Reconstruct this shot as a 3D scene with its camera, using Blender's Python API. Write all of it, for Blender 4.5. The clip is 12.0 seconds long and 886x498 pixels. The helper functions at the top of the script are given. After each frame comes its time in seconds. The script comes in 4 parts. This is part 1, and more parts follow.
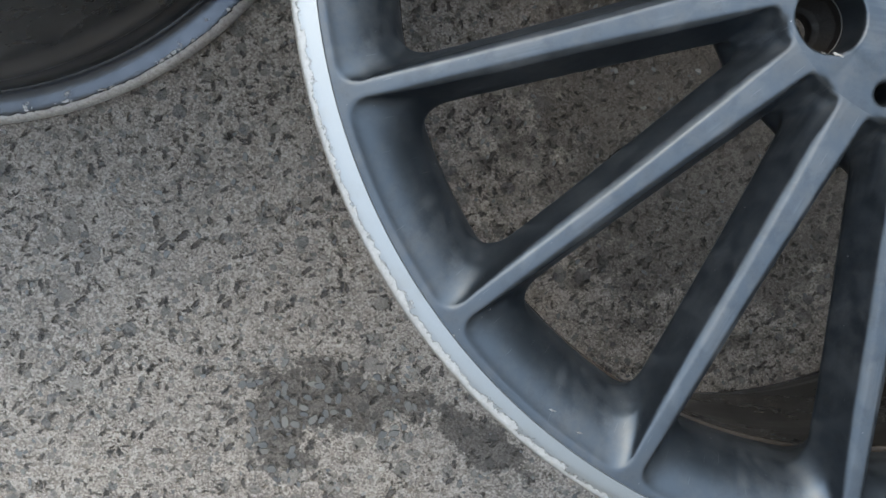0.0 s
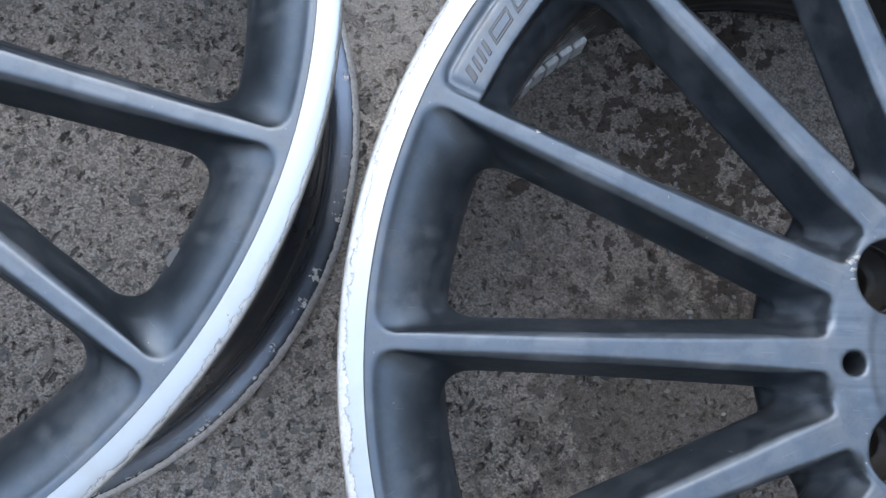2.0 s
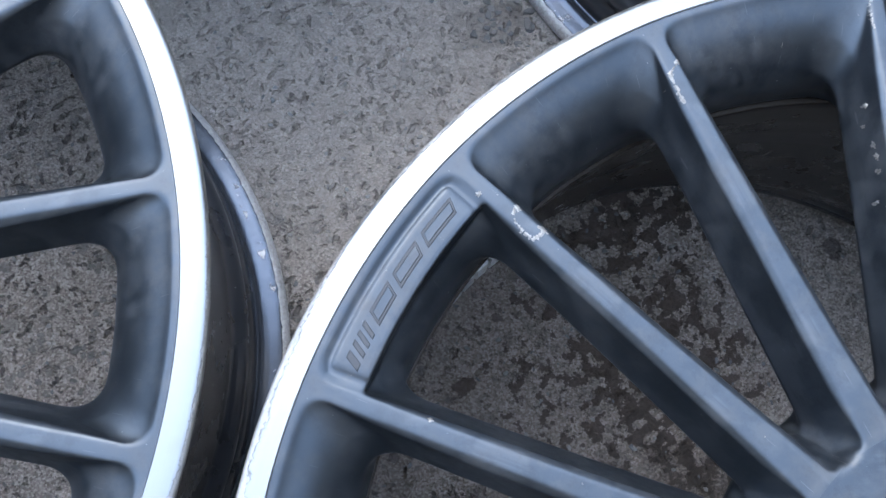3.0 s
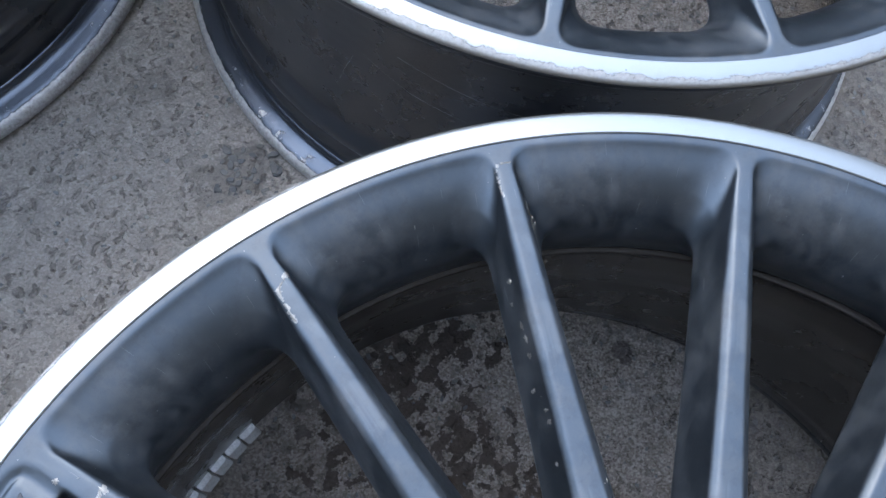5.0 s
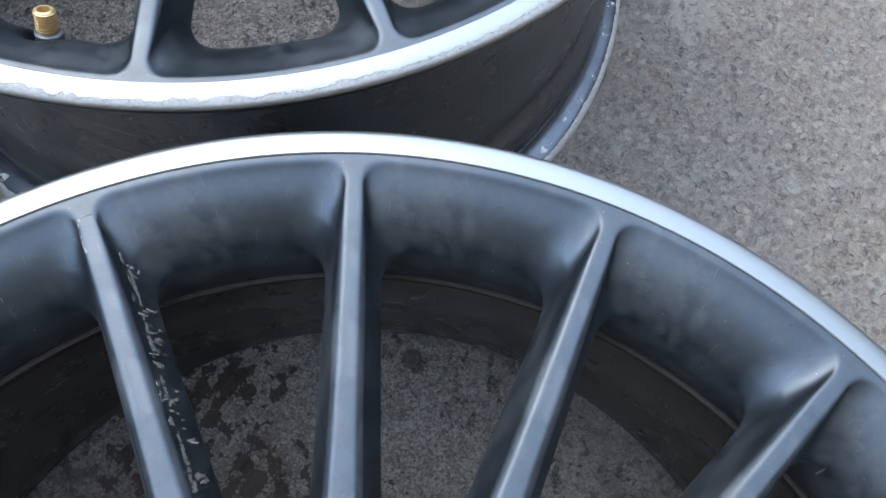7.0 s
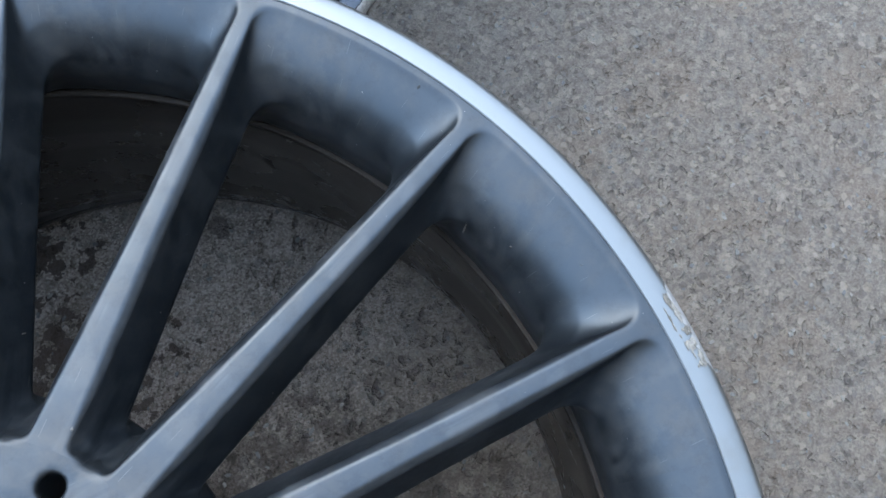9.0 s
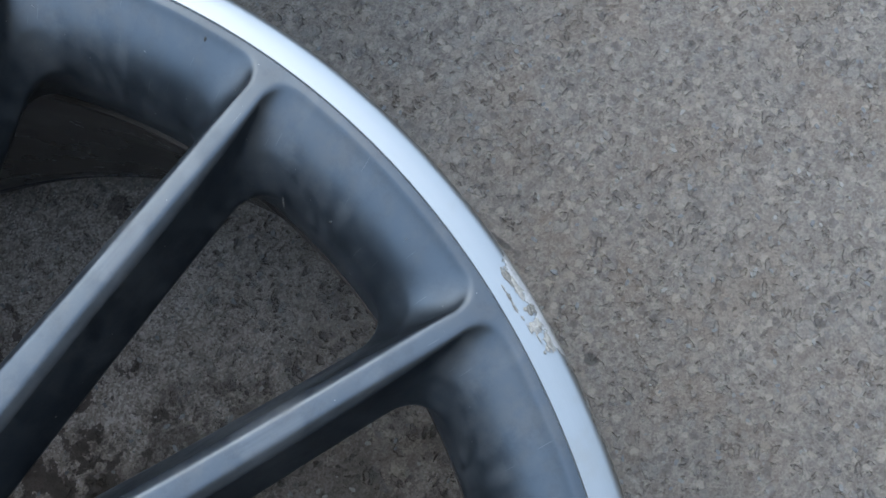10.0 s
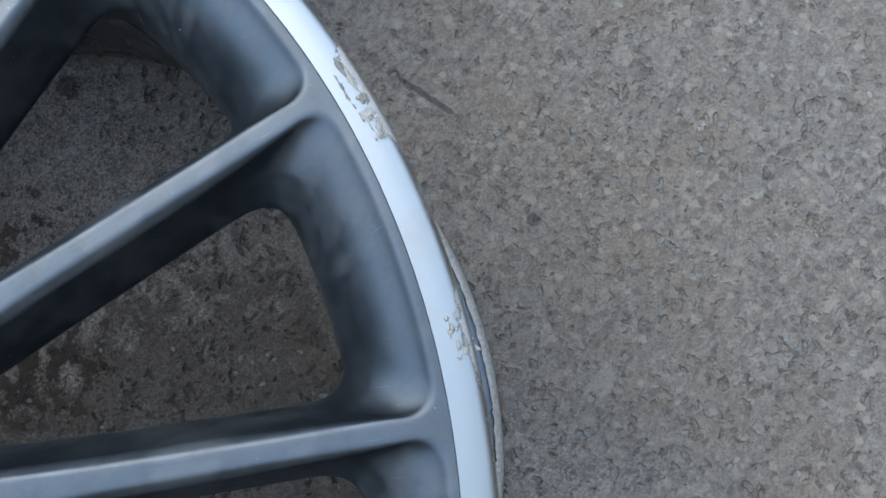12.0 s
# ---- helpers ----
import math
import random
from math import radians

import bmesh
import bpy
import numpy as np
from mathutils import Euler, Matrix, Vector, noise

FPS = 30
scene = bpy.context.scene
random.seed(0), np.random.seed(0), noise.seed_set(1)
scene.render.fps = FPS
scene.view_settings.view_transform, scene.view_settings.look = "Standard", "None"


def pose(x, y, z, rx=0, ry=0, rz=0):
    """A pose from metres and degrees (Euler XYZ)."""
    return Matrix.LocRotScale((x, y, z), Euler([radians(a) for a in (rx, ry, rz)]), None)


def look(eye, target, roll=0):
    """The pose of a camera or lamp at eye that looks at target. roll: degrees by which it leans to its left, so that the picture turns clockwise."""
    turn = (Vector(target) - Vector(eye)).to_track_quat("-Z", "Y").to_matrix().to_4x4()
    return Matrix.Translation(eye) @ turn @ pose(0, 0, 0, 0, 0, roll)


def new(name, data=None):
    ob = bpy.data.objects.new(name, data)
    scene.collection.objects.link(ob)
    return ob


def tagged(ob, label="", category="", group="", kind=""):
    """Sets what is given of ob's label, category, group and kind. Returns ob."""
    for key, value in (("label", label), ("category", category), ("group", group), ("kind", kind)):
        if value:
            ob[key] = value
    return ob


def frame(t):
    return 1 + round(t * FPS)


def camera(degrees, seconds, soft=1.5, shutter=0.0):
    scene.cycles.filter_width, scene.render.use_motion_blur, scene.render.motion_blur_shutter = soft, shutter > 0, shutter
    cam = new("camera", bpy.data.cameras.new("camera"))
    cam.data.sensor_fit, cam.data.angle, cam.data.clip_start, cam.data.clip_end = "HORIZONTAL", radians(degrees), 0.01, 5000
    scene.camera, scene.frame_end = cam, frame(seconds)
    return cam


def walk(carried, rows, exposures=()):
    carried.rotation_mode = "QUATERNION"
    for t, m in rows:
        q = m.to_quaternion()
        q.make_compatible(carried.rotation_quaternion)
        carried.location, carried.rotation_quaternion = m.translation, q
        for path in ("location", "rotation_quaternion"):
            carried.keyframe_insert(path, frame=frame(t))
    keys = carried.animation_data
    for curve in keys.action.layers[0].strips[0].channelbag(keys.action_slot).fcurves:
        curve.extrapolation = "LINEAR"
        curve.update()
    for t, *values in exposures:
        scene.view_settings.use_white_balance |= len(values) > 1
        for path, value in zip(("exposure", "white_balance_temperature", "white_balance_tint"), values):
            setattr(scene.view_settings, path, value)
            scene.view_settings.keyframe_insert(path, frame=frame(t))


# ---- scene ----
cam = camera(58.23, 12.0)
PATH = [
    (0, -0.2064, -0.1277, 0.5460, -4.18, -4.14, 8.36),
    (0.5, -0.2294, -0.0934, 0.5446, -2.36, -4.15, 7.16),
    (1, -0.2375, -0.0581, 0.5380, -0.15, -4.24, 5.45),
    (1.5, -0.2452, -0.0320, 0.5380, 2.72, -4.80, 3.90),
    (2, -0.2428, 0.0011, 0.5341, 6.37, -4.36, 1.84),
    (2.5, -0.2231, 0.0437, 0.5283, 10.58, -3.34, -0.27),
    (3, -0.1997, 0.0740, 0.5197, 13.71, -3.48, -2.34),
    (3.2, -0.1874, 0.0818, 0.5153, 14.95, -3.56, -2.98),
    (4.8, -0.0872, 0.1302, 0.5118, 17.60, -5.02, -11.74),
    (5, -0.0713, 0.1299, 0.5102, 18.43, -4.73, -12.91),
    (5.5, -0.0405, 0.1328, 0.5090, 19.06, -4.93, -15.50),
    (6, -0.0078, 0.1329, 0.5076, 18.84, -4.44, -18.21),
    (6.5, 0.0262, 0.1275, 0.5091, 18.46, -4.11, -20.16),
    (7, 0.0618, 0.1068, 0.5056, 18.97, -3.41, -22.48),
    (7.5, 0.0959, 0.0824, 0.4979, 18.38, -3.25, -24.54),
    (7.7, 0.1092, 0.0731, 0.4948, 17.93, -3.32, -25.21),
    (9.3, 0.1660, -0.0214, 0.5066, 15.58, -1.65, -27.52),
    (9.5, 0.1816, -0.0243, 0.4952, 14.69, -0.91, -28.24),
    (10, 0.2234, -0.0242, 0.4639, 12.35, 1.29, -30.63),
    (10.5, 0.2586, -0.0225, 0.4437, 10.17, 3.11, -32.54),
    (11, 0.2600, -0.0371, 0.4446, 8.77, 4.30, -33.39),
    (11.5, 0.2566, -0.0612, 0.4480, 8.23, 4.55, -33.04),
    (12, 0.2518, -0.0880, 0.4539, 7.54, 4.50, -31.88),
]
walk(cam, [(t, pose(x, y, z, rx, ry, rz)) for t, x, y, z, rx, ry, rz in PATH], [(0.0, 3.00, 7850, 0), (1.5, 3.34, 7200, 3), (3.0, 3.50, 6650, 5), (5.5, 3.42, 6800, 5), (7.5, 3.39, 6900, 1), (9.5, 3.00, 6750, 0), (10.5, 2.80, 6750, -1), (12.0, 2.88, 6750, -1)])

# ---- light ----
world = bpy.data.worlds.new("sky")
scene.world = world
world.use_nodes = True
wn = world.node_tree
sky = wn.nodes.new("ShaderNodeTexSky")
sky.sky_type = "NISHITA"
sky.sun_disc = False
SUN_ELEV, SUN_AZ = 52.0, 108.0        # degrees; azimuth counter-clockwise from +x
sky.sun_elevation = radians(SUN_ELEV)
sky.sun_rotation = radians(90 - SUN_AZ)
sky.air_density, sky.dust_density, sky.ozone_density = 1.0, 0.8, 1.0
wn.links.new(sky.outputs[0], wn.nodes["Background"].inputs[0])
wn.nodes["Background"].inputs[1].default_value = 0.15
sun = new("sun", bpy.data.lights.new("sun", "SUN"))
sun.data.energy, sun.data.angle, sun.data.color = 0.42, radians(150), (1.0, 0.94, 0.86)
sun_dir = Vector((math.cos(radians(SUN_AZ)) * math.cos(radians(SUN_ELEV)), math.sin(radians(SUN_AZ)) * math.cos(radians(SUN_ELEV)), math.sin(radians(SUN_ELEV))))
sun.matrix_world = look(sun_dir * 20, (0, 0, 0))


# ---- materials ----
def material(name):
    m = bpy.data.materials.new(name)
    m.use_nodes = True
    nt = m.node_tree
    return m, nt, nt.nodes["Principled BSDF"]


def node(nt, kind, **kw):
    n = nt.nodes.new(kind)
    for k, v in kw.items():
        if k in n.inputs:
            n.inputs[k].default_value = v
    return n


def ramp(nt, src, stops, interp="LINEAR"):
    n = nt.nodes.new("ShaderNodeValToRGB")
    n.color_ramp.interpolation = interp
    e = n.color_ramp.elements
    while len(e) < len(stops):
        e.new(0.5)
    for el, (p, c) in zip(e, stops):
        el.position = p
        el.color = (*c, 1) if len(c) == 3 else c
    nt.links.new(src, n.inputs[0])
    return n.outputs[0]


def grey(v):
    return (v, v, v)


def noise_tex(nt, coord, scale, detail=3.0, rough=0.5):
    n = nt.nodes.new("ShaderNodeTexNoise")
    n.inputs["Scale"].default_value, n.inputs["Detail"].default_value, n.inputs["Roughness"].default_value = scale, detail, rough
    nt.links.new(coord, n.inputs["Vector"])
    return n.outputs["Fac"]


def mix(nt, fac, a, b, mode="MIX"):
    n = nt.nodes.new("ShaderNodeMix")
    n.data_type, n.blend_type = "RGBA", mode
    for sock, v in ((n.inputs[0], fac), (n.inputs[6], a), (n.inputs[7], b)):
        if isinstance(v, (int, float)):
            sock.default_value = v
        elif isinstance(v, tuple):
            sock.default_value = (*v, 1)
        else:
            nt.links.new(v, sock)
    return n.outputs[2]


def bump(nt, bsdf, height, strength, distance):
    n = nt.nodes.new("ShaderNodeBump")
    n.inputs["Strength"].default_value, n.inputs["Distance"].default_value = strength, distance
    nt.links.new(height, n.inputs["Height"])
    nt.links.new(n.outputs[0], bsdf.inputs["Normal"])
    return n


def math_node(nt, op, a, b=None, c=None):
    n = nt.nodes.new("ShaderNodeMath")
    n.operation = op
    for sock, v in zip(n.inputs, (a, b, c)):
        if v is None:
            continue
        if isinstance(v, (int, float)):
            sock.default_value = v
        else:
            nt.links.new(v, sock)
    return n.outputs[0]


def vec_math(nt, op, a, b):
    n = nt.nodes.new("ShaderNodeVectorMath")
    n.operation = op
    for sock, v in zip(n.inputs, (a, b)):
        if isinstance(v, tuple):
            sock.default_value = v
        else:
            nt.links.new(v, sock)
    return n.outputs[0]


def object_coord(nt):
    return nt.nodes.new("ShaderNodeTexCoord").outputs["Object"]


def smooth(nt, v, lo, hi):
    n = nt.nodes.new("ShaderNodeMapRange")
    n.interpolation_type = "SMOOTHSTEP"
    n.inputs["From Min"].default_value, n.inputs["From Max"].default_value = lo, hi
    nt.links.new(v, n.inputs["Value"])
    return n.outputs["Result"]


def specks(nt, co, scale, share, size):
    """Sparse small dots: 1 inside a dot."""
    v = nt.nodes.new("ShaderNodeTexVoronoi")
    v.inputs["Scale"].default_value = scale
    nt.links.new(co, v.inputs["Vector"])
    sep = nt.nodes.new("ShaderNodeSeparateColor")
    nt.links.new(v.outputs["Color"], sep.inputs[0])
    pick = math_node(nt, "GREATER_THAN", sep.outputs[0], 1 - share)
    limit = math_node(nt, "MULTIPLY", sep.outputs[1], size)
    return math_node(nt, "MULTIPLY", pick, math_node(nt, "LESS_THAN", v.outputs["Distance"], limit))


def satin_paint():
    m, nt, b = material("anthracite_paint")
    co = object_coord(nt)
    cloud = noise_tex(nt, co, 11.0, 4)
    dust = noise_tex(nt, co, 55.0, 6, 0.75)
    smear = nt.nodes.new("ShaderNodeTexNoise")
    smear.inputs["Scale"].default_value, smear.inputs["Detail"].default_value, smear.inputs["Distortion"].default_value = 38.0, 7.0, 1.2
    nt.links.new(co, smear.inputs["Vector"])
    c = ramp(nt, cloud, [(0.3, (0.034, 0.042, 0.051)), (0.7, (0.0465, 0.056, 0.067))])
    film = math_node(nt, "MULTIPLY", smooth(nt, dust, 0.46, 0.75), 0.15)
    c = mix(nt, film, c, (0.085, 0.09, 0.098))
    c = mix(nt, math_node(nt, "MULTIPLY", smooth(nt, smear.outputs["Fac"], 0.55, 0.72), 0.22), c, (0.12, 0.125, 0.13))
    # wiping streaks along the casting
    along = nt.nodes.new("ShaderNodeMapping")
    along.inputs["Scale"].default_value = (16.0, 330.0, 120.0)
    nt.links.new(co, along.inputs["Vector"])
    streak = smooth(nt, math_node(nt, "MULTIPLY", noise_tex(nt, along.outputs[0], 1.0, 4, 0.6), math_node(nt, "ADD", smooth(nt, noise_tex(nt, co, 24.0, 4), 0.42, 0.62), 0.35)), 0.36, 0.72)
    place = nt.nodes.new("ShaderNodeSeparateXYZ")
    nt.links.new(co, place.inputs[0])
    streak = math_node(nt, "MULTIPLY", streak, math_node(nt, "SUBTRACT", 1.0, math_node(nt, "MULTIPLY", smooth(nt, place.outputs[0], 0.185, 0.215), 0.85)))
    c = mix(nt, math_node(nt, "MULTIPLY", streak, 0.30), c, (0.11, 0.118, 0.128))
    # ragged blotches of grime film, rougher and less metallic
    blotch = math_node(nt, "MULTIPLY", smooth(nt, noise_tex(nt, co, 17.0, 6, 0.7), 0.40, 0.62), smooth(nt, noise_tex(nt, co, 130.0, 6, 0.75), 0.36, 0.60))
    c = mix(nt, math_node(nt, "MULTIPLY", blotch, 0.38), c, (0.072, 0.069, 0.066))
    c = mix(nt, math_node(nt, "MULTIPLY", smooth(nt, noise_tex(nt, co, 90.0, 8, 0.8), 0.50, 0.60), 0.15), c, (0.016, 0.018, 0.021))
    c = mix(nt, specks(nt, co, 300.0, 0.016, 0.12), c, (0.22, 0.22, 0.22))
    c = mix(nt, specks(nt, co, 900.0, 0.010, 0.22), c, (0.16, 0.16, 0.16))
    # hairline scratches
    for turn, scale in ((0.5, 60.0), (2.1, 75.0), (1.2, 50.0)):
        mp = nt.nodes.new("ShaderNodeMapping")
        mp.inputs["Rotation"].default_value = (0, 0, turn)
        mp.inputs["Scale"].default_value = (1.0, 24.0, 1.0)
        nt.links.new(co, mp.inputs["Vector"])
        d, rnd = cells(nt, mp.outputs[0], scale)
        hair = math_node(nt, "MULTIPLY", math_node(nt, "GREATER_THAN", rnd[0], 0.975), math_node(nt, "LESS_THAN", d, 0.16))
        c = mix(nt, math_node(nt, "MULTIPLY", hair, 0.2), c, (0.2, 0.2, 0.205))
    nt.links.new(c, b.inputs["Base Color"])
    rough = math_node(nt, "MULTIPLY_ADD", smooth(nt, smear.outputs["Fac"], 0.40, 0.78), 0.4, math_node(nt, "MULTIPLY", smooth(nt, dust, 0.35, 0.75), 0.6))
    rough = math_node(nt, "MULTIPLY_ADD", streak, 0.35, rough)
    rough = math_node(nt, "MULTIPLY_ADD", blotch, 0.4, rough)
    nt.links.new(ramp(nt, rough, [(0.0, grey(0.31)), (1.0, grey(0.53))]), b.inputs["Roughness"])
    nt.links.new(ramp(nt, blotch, [(0.0, grey(0.88)), (1.0, grey(0.62))]), b.inputs["Metallic"])
    b.inputs["Specular Tint"].default_value = (0.5, 0.53, 0.58, 1)
    b.inputs["Coat Weight"].default_value = 0.12
    b.inputs["Coat Roughness"].default_value = 0.32
    bump(nt, b, noise_tex(nt, co, 1100.0, 2), 0.02, 0.0004)
    return m


def black_barrel():
    m, nt, b = material("black_barrel_paint")
    co = object_coord(nt)
    cloud = noise_tex(nt, co, 14.0, 6, 0.65)
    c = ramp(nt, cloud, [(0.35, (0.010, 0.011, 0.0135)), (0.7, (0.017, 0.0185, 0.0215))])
    # inner side toned apart from the outer, its shade put into the colour
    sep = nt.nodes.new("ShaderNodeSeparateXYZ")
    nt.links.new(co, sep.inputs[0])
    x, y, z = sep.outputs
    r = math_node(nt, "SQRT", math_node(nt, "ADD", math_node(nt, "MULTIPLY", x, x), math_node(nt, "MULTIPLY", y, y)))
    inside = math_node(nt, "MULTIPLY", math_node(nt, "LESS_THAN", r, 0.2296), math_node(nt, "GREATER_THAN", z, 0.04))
    inner_shade_tone = ramp(nt, noise_tex(nt, co, 40.0, 7, 0.7), [(0.3, (0.006, 0.006, 0.006)), (0.7, (0.015, 0.014, 0.013))])
    c = mix(nt, inside, c, inner_shade_tone)
    streak = nt.nodes.new("ShaderNodeMapping")
    streak.inputs["Scale"].default_value = (1, 1, 14)
    nt.links.new(co, streak.inputs["Vector"])
    sc = smooth(nt, noise_tex(nt, streak.outputs[0], 28.0, 6, 0.7), 0.62, 0.74)
    c = mix(nt, math_node(nt, "MULTIPLY", sc, 0.2), c, (0.06, 0.062, 0.068))
    c = mix(nt, specks(nt, co, 160.0, 0.03, 0.2), c, (0.3, 0.3, 0.29))
    nt.links.new(c, b.inputs["Base Color"])
    nt.links.new(ramp(nt, cloud, [(0.3, grey(0.22)), (0.7, grey(0.34))]), b.inputs["Roughness"])
    b.inputs["Specular IOR Level"].default_value = 0.75
    bump(nt, b, noise_tex(nt, co, 350.0, 3), 0.08, 0.0005)
    return m


def scraped_lip(name, wear, dull, tone):
    """Machined lip; wear: (degrees round the wheel, width of the kerb scrape in mm), rising. tone: brightness of the bare metal."""
    m, nt, b = material(name)
    co = object_coord(nt)
    sep = nt.nodes.new("ShaderNodeSeparateXYZ")
    nt.links.new(co, sep.inputs[0])
    x, y = sep.outputs[0], sep.outputs[1]
    r = math_node(nt, "SQRT", math_node(nt, "ADD", math_node(nt, "MULTIPLY", x, x), math_node(nt, "MULTIPLY", y, y)))
    turn = math_node(nt, "ADD", math_node(nt, "DIVIDE", math_node(nt, "ARCTAN2", y, x), 2 * math.pi), 0.5)
    amp = ramp(nt, turn, [((a + 180) / 360, grey(w / 10)) for a, w in wear])
    n1 = noise_tex(nt, co, 150.0, 8, 0.7)
    n2 = noise_tex(nt, co, 800.0, 6, 0.75)
    width = math_node(nt, "MULTIPLY", amp, math_node(nt, "MULTIPLY_ADD", smooth(nt, n1, 0.34, 0.70), 0.0055, 0.0036))
    inward = math_node(nt, "SUBTRACT", 0.2590, r)
    depth = math_node(nt, "SUBTRACT", width, inward)
    ragged = math_node(nt, "MULTIPLY_ADD", math_node(nt, "SUBTRACT", n2, 0.5), 0.0034, depth)
    mask = smooth(nt, ragged, 0.0, 0.00025)
    rim = math_node(nt, "MULTIPLY", smooth(nt, ragged, -0.0002, 0.0), math_node(nt, "SUBTRACT", 1.0, smooth(nt, ragged, 0.00005, 0.00035)))
    # fine turning lines
    lines = nt.nodes.new("ShaderNodeTexNoise")
    lines.noise_dimensions = "1D"
    lines.inputs["Scale"].default_value = 6000
    lines.inputs["Detail"].default_value = 2
    nt.links.new(r, lines.inputs["W"])
    bright = ramp(nt, lines.outputs["Fac"], [(0.3, (0.188, 0.198, 0.204)), (0.7, (0.214, 0.225, 0.231))])
    film = smooth(nt, noise_tex(nt, co, 30.0, 6, 0.7), 0.52, 0.72)
    bright = mix(nt, math_node(nt, "MULTIPLY", film, 0.34), bright, (0.165, 0.155, 0.138))
    bright = mix(nt, math_node(nt, "MULTIPLY", specks(nt, co, 210.0, 0.05, 0.16), 0.7), bright, (0.06, 0.055, 0.05))
    raw = ramp(nt, noise_tex(nt, co, 650.0, 6, 0.75), [(0.24, (0.08, 0.072, 0.064)), (0.36, (0.19 * tone, 0.185 * tone, 0.179 * tone)), (0.75, (0.28 * tone, 0.276 * tone, 0.271 * tone))])
    c = mix(nt, math_node(nt, "MULTIPLY", mask, dull), bright, raw)
    c = mix(nt, math_node(nt, "MULTIPLY", rim, 0.8), c, (0.09, 0.08, 0.07))
    c = mix(nt, math_node(nt, "MULTIPLY", smooth(nt, math_node(nt, "MULTIPLY_ADD", math_node(nt, "SUBTRACT", n1, 0.5), 0.0012, r), 0.2581, 0.2587), 0.6), c, (0.15, 0.132, 0.105))
    nt.links.new(c, b.inputs["Base Color"])
    nt.links.new(ramp(nt, mask, [(0.0, grey(0.38)), (1.0, grey(0.38 + 0.30 * dull))]), b.inputs["Roughness"])
    nt.links.new(ramp(nt, mask, [(0.0, grey(0.95)), (1.0, grey(0.95 - 0.6 * dull))]), b.inputs["Metallic"])
    h = math_node(nt, "MULTIPLY", mask, math_node(nt, "ADD", noise_tex(nt, co, 500.0, 6, 0.75), -1.0))
    h = math_node(nt, "MULTIPLY_ADD", lines.outputs["Fac"], 0.02, h)
    bump(nt, b, h, 0.55, 0.0012)
    return m


def worn_flange():
    m, nt, b = material("worn_rear_flange")
    co = object_coord(nt)
    sep = nt.nodes.new("ShaderNodeSeparateXYZ")
    nt.links.new(co, sep.inputs[0])
    x, y, z = sep.outputs
    r = math_node(nt, "SQRT", math_node(nt, "ADD", math_node(nt, "MULTIPLY", x, x), math_node(nt, "MULTIPLY", y, y)))
    n1, n2 = noise_tex(nt, co, 55.0, 8, 0.7), noise_tex(nt, co, 420.0, 5, 0.7)
    edge = math_node(nt, "MULTIPLY_ADD", math_node(nt, "SUBTRACT", noise_tex(nt, co, 190.0, 7, 0.72), 0.5), 0.0042, r)
    flakes = math_node(nt, "MULTIPLY", smooth(nt, noise_tex(nt, co, 70.0, 7, 0.72), 0.585, 0.60), smooth(nt, edge, 0.2470, 0.2480))
    bare = math_node(nt, "MAXIMUM", smooth(nt, edge, 0.2540, 0.2544), flakes)
    metal = ramp(nt, n2, [(0.3, (0.24, 0.233, 0.223)), (0.7, (0.50, 0.49, 0.475))])
    paint = ramp(nt, n1, [(0.3, (0.052, 0.061, 0.076)), (0.7, (0.088, 0.099, 0.118))])
    border = math_node(nt, "MULTIPLY", smooth(nt, edge, 0.2533, 0.2536), math_node(nt, "SUBTRACT", 1.0, smooth(nt, edge, 0.2541, 0.2543)))
    c = mix(nt, bare, paint, metal)
    nt.links.new(mix(nt, math_node(nt, "MULTIPLY", border, 0.8), c, (0.012, 0.012, 0.013)), b.inputs["Base Color"])
    nt.links.new(ramp(nt, bare, [(0.0, grey(0.26)), (1.0, grey(0.5))]), b.inputs["Roughness"])
    nt.links.new(ramp(nt, bare, [(0.0, grey(0.75)), (1.0, grey(0.5))]), b.inputs["Metallic"])
    bump(nt, b, math_node(nt, "MULTIPLY_ADD", bare, -0.6, math_node(nt, "MULTIPLY", n2, 0.3)), 0.5, 0.001)
    return m


def bare_metal(name, col, rough, metallic=0.85):
    m, nt, b = material(name)
    co = object_coord(nt)
    n = noise_tex(nt, co, 700.0, 5, 0.75)
    nt.links.new(ramp(nt, n, [(0.3, tuple(0.5 * v for v in col)), (0.62, col)]), b.inputs["Base Color"])
    b.inputs["Metallic"].default_value = metallic
    b.inputs["Roughness"].default_value = rough
    bump(nt, b, n, 0.5, 0.0008)
    return m


def plain(name, col, rough, metallic=0.0):
    m, nt, b = material(name)
    co = object_coord(nt)
    n = noise_tex(nt, co, 300.0, 4, 0.6)
    nt.links.new(ramp(nt, n, [(0.3, tuple(0.8 * v for v in col)), (0.7, tuple(1.15 * v for v in col))]), b.inputs["Base Color"])
    b.inputs["Roughness"].default_value, b.inputs["Metallic"].default_value = rough, metallic
    return m


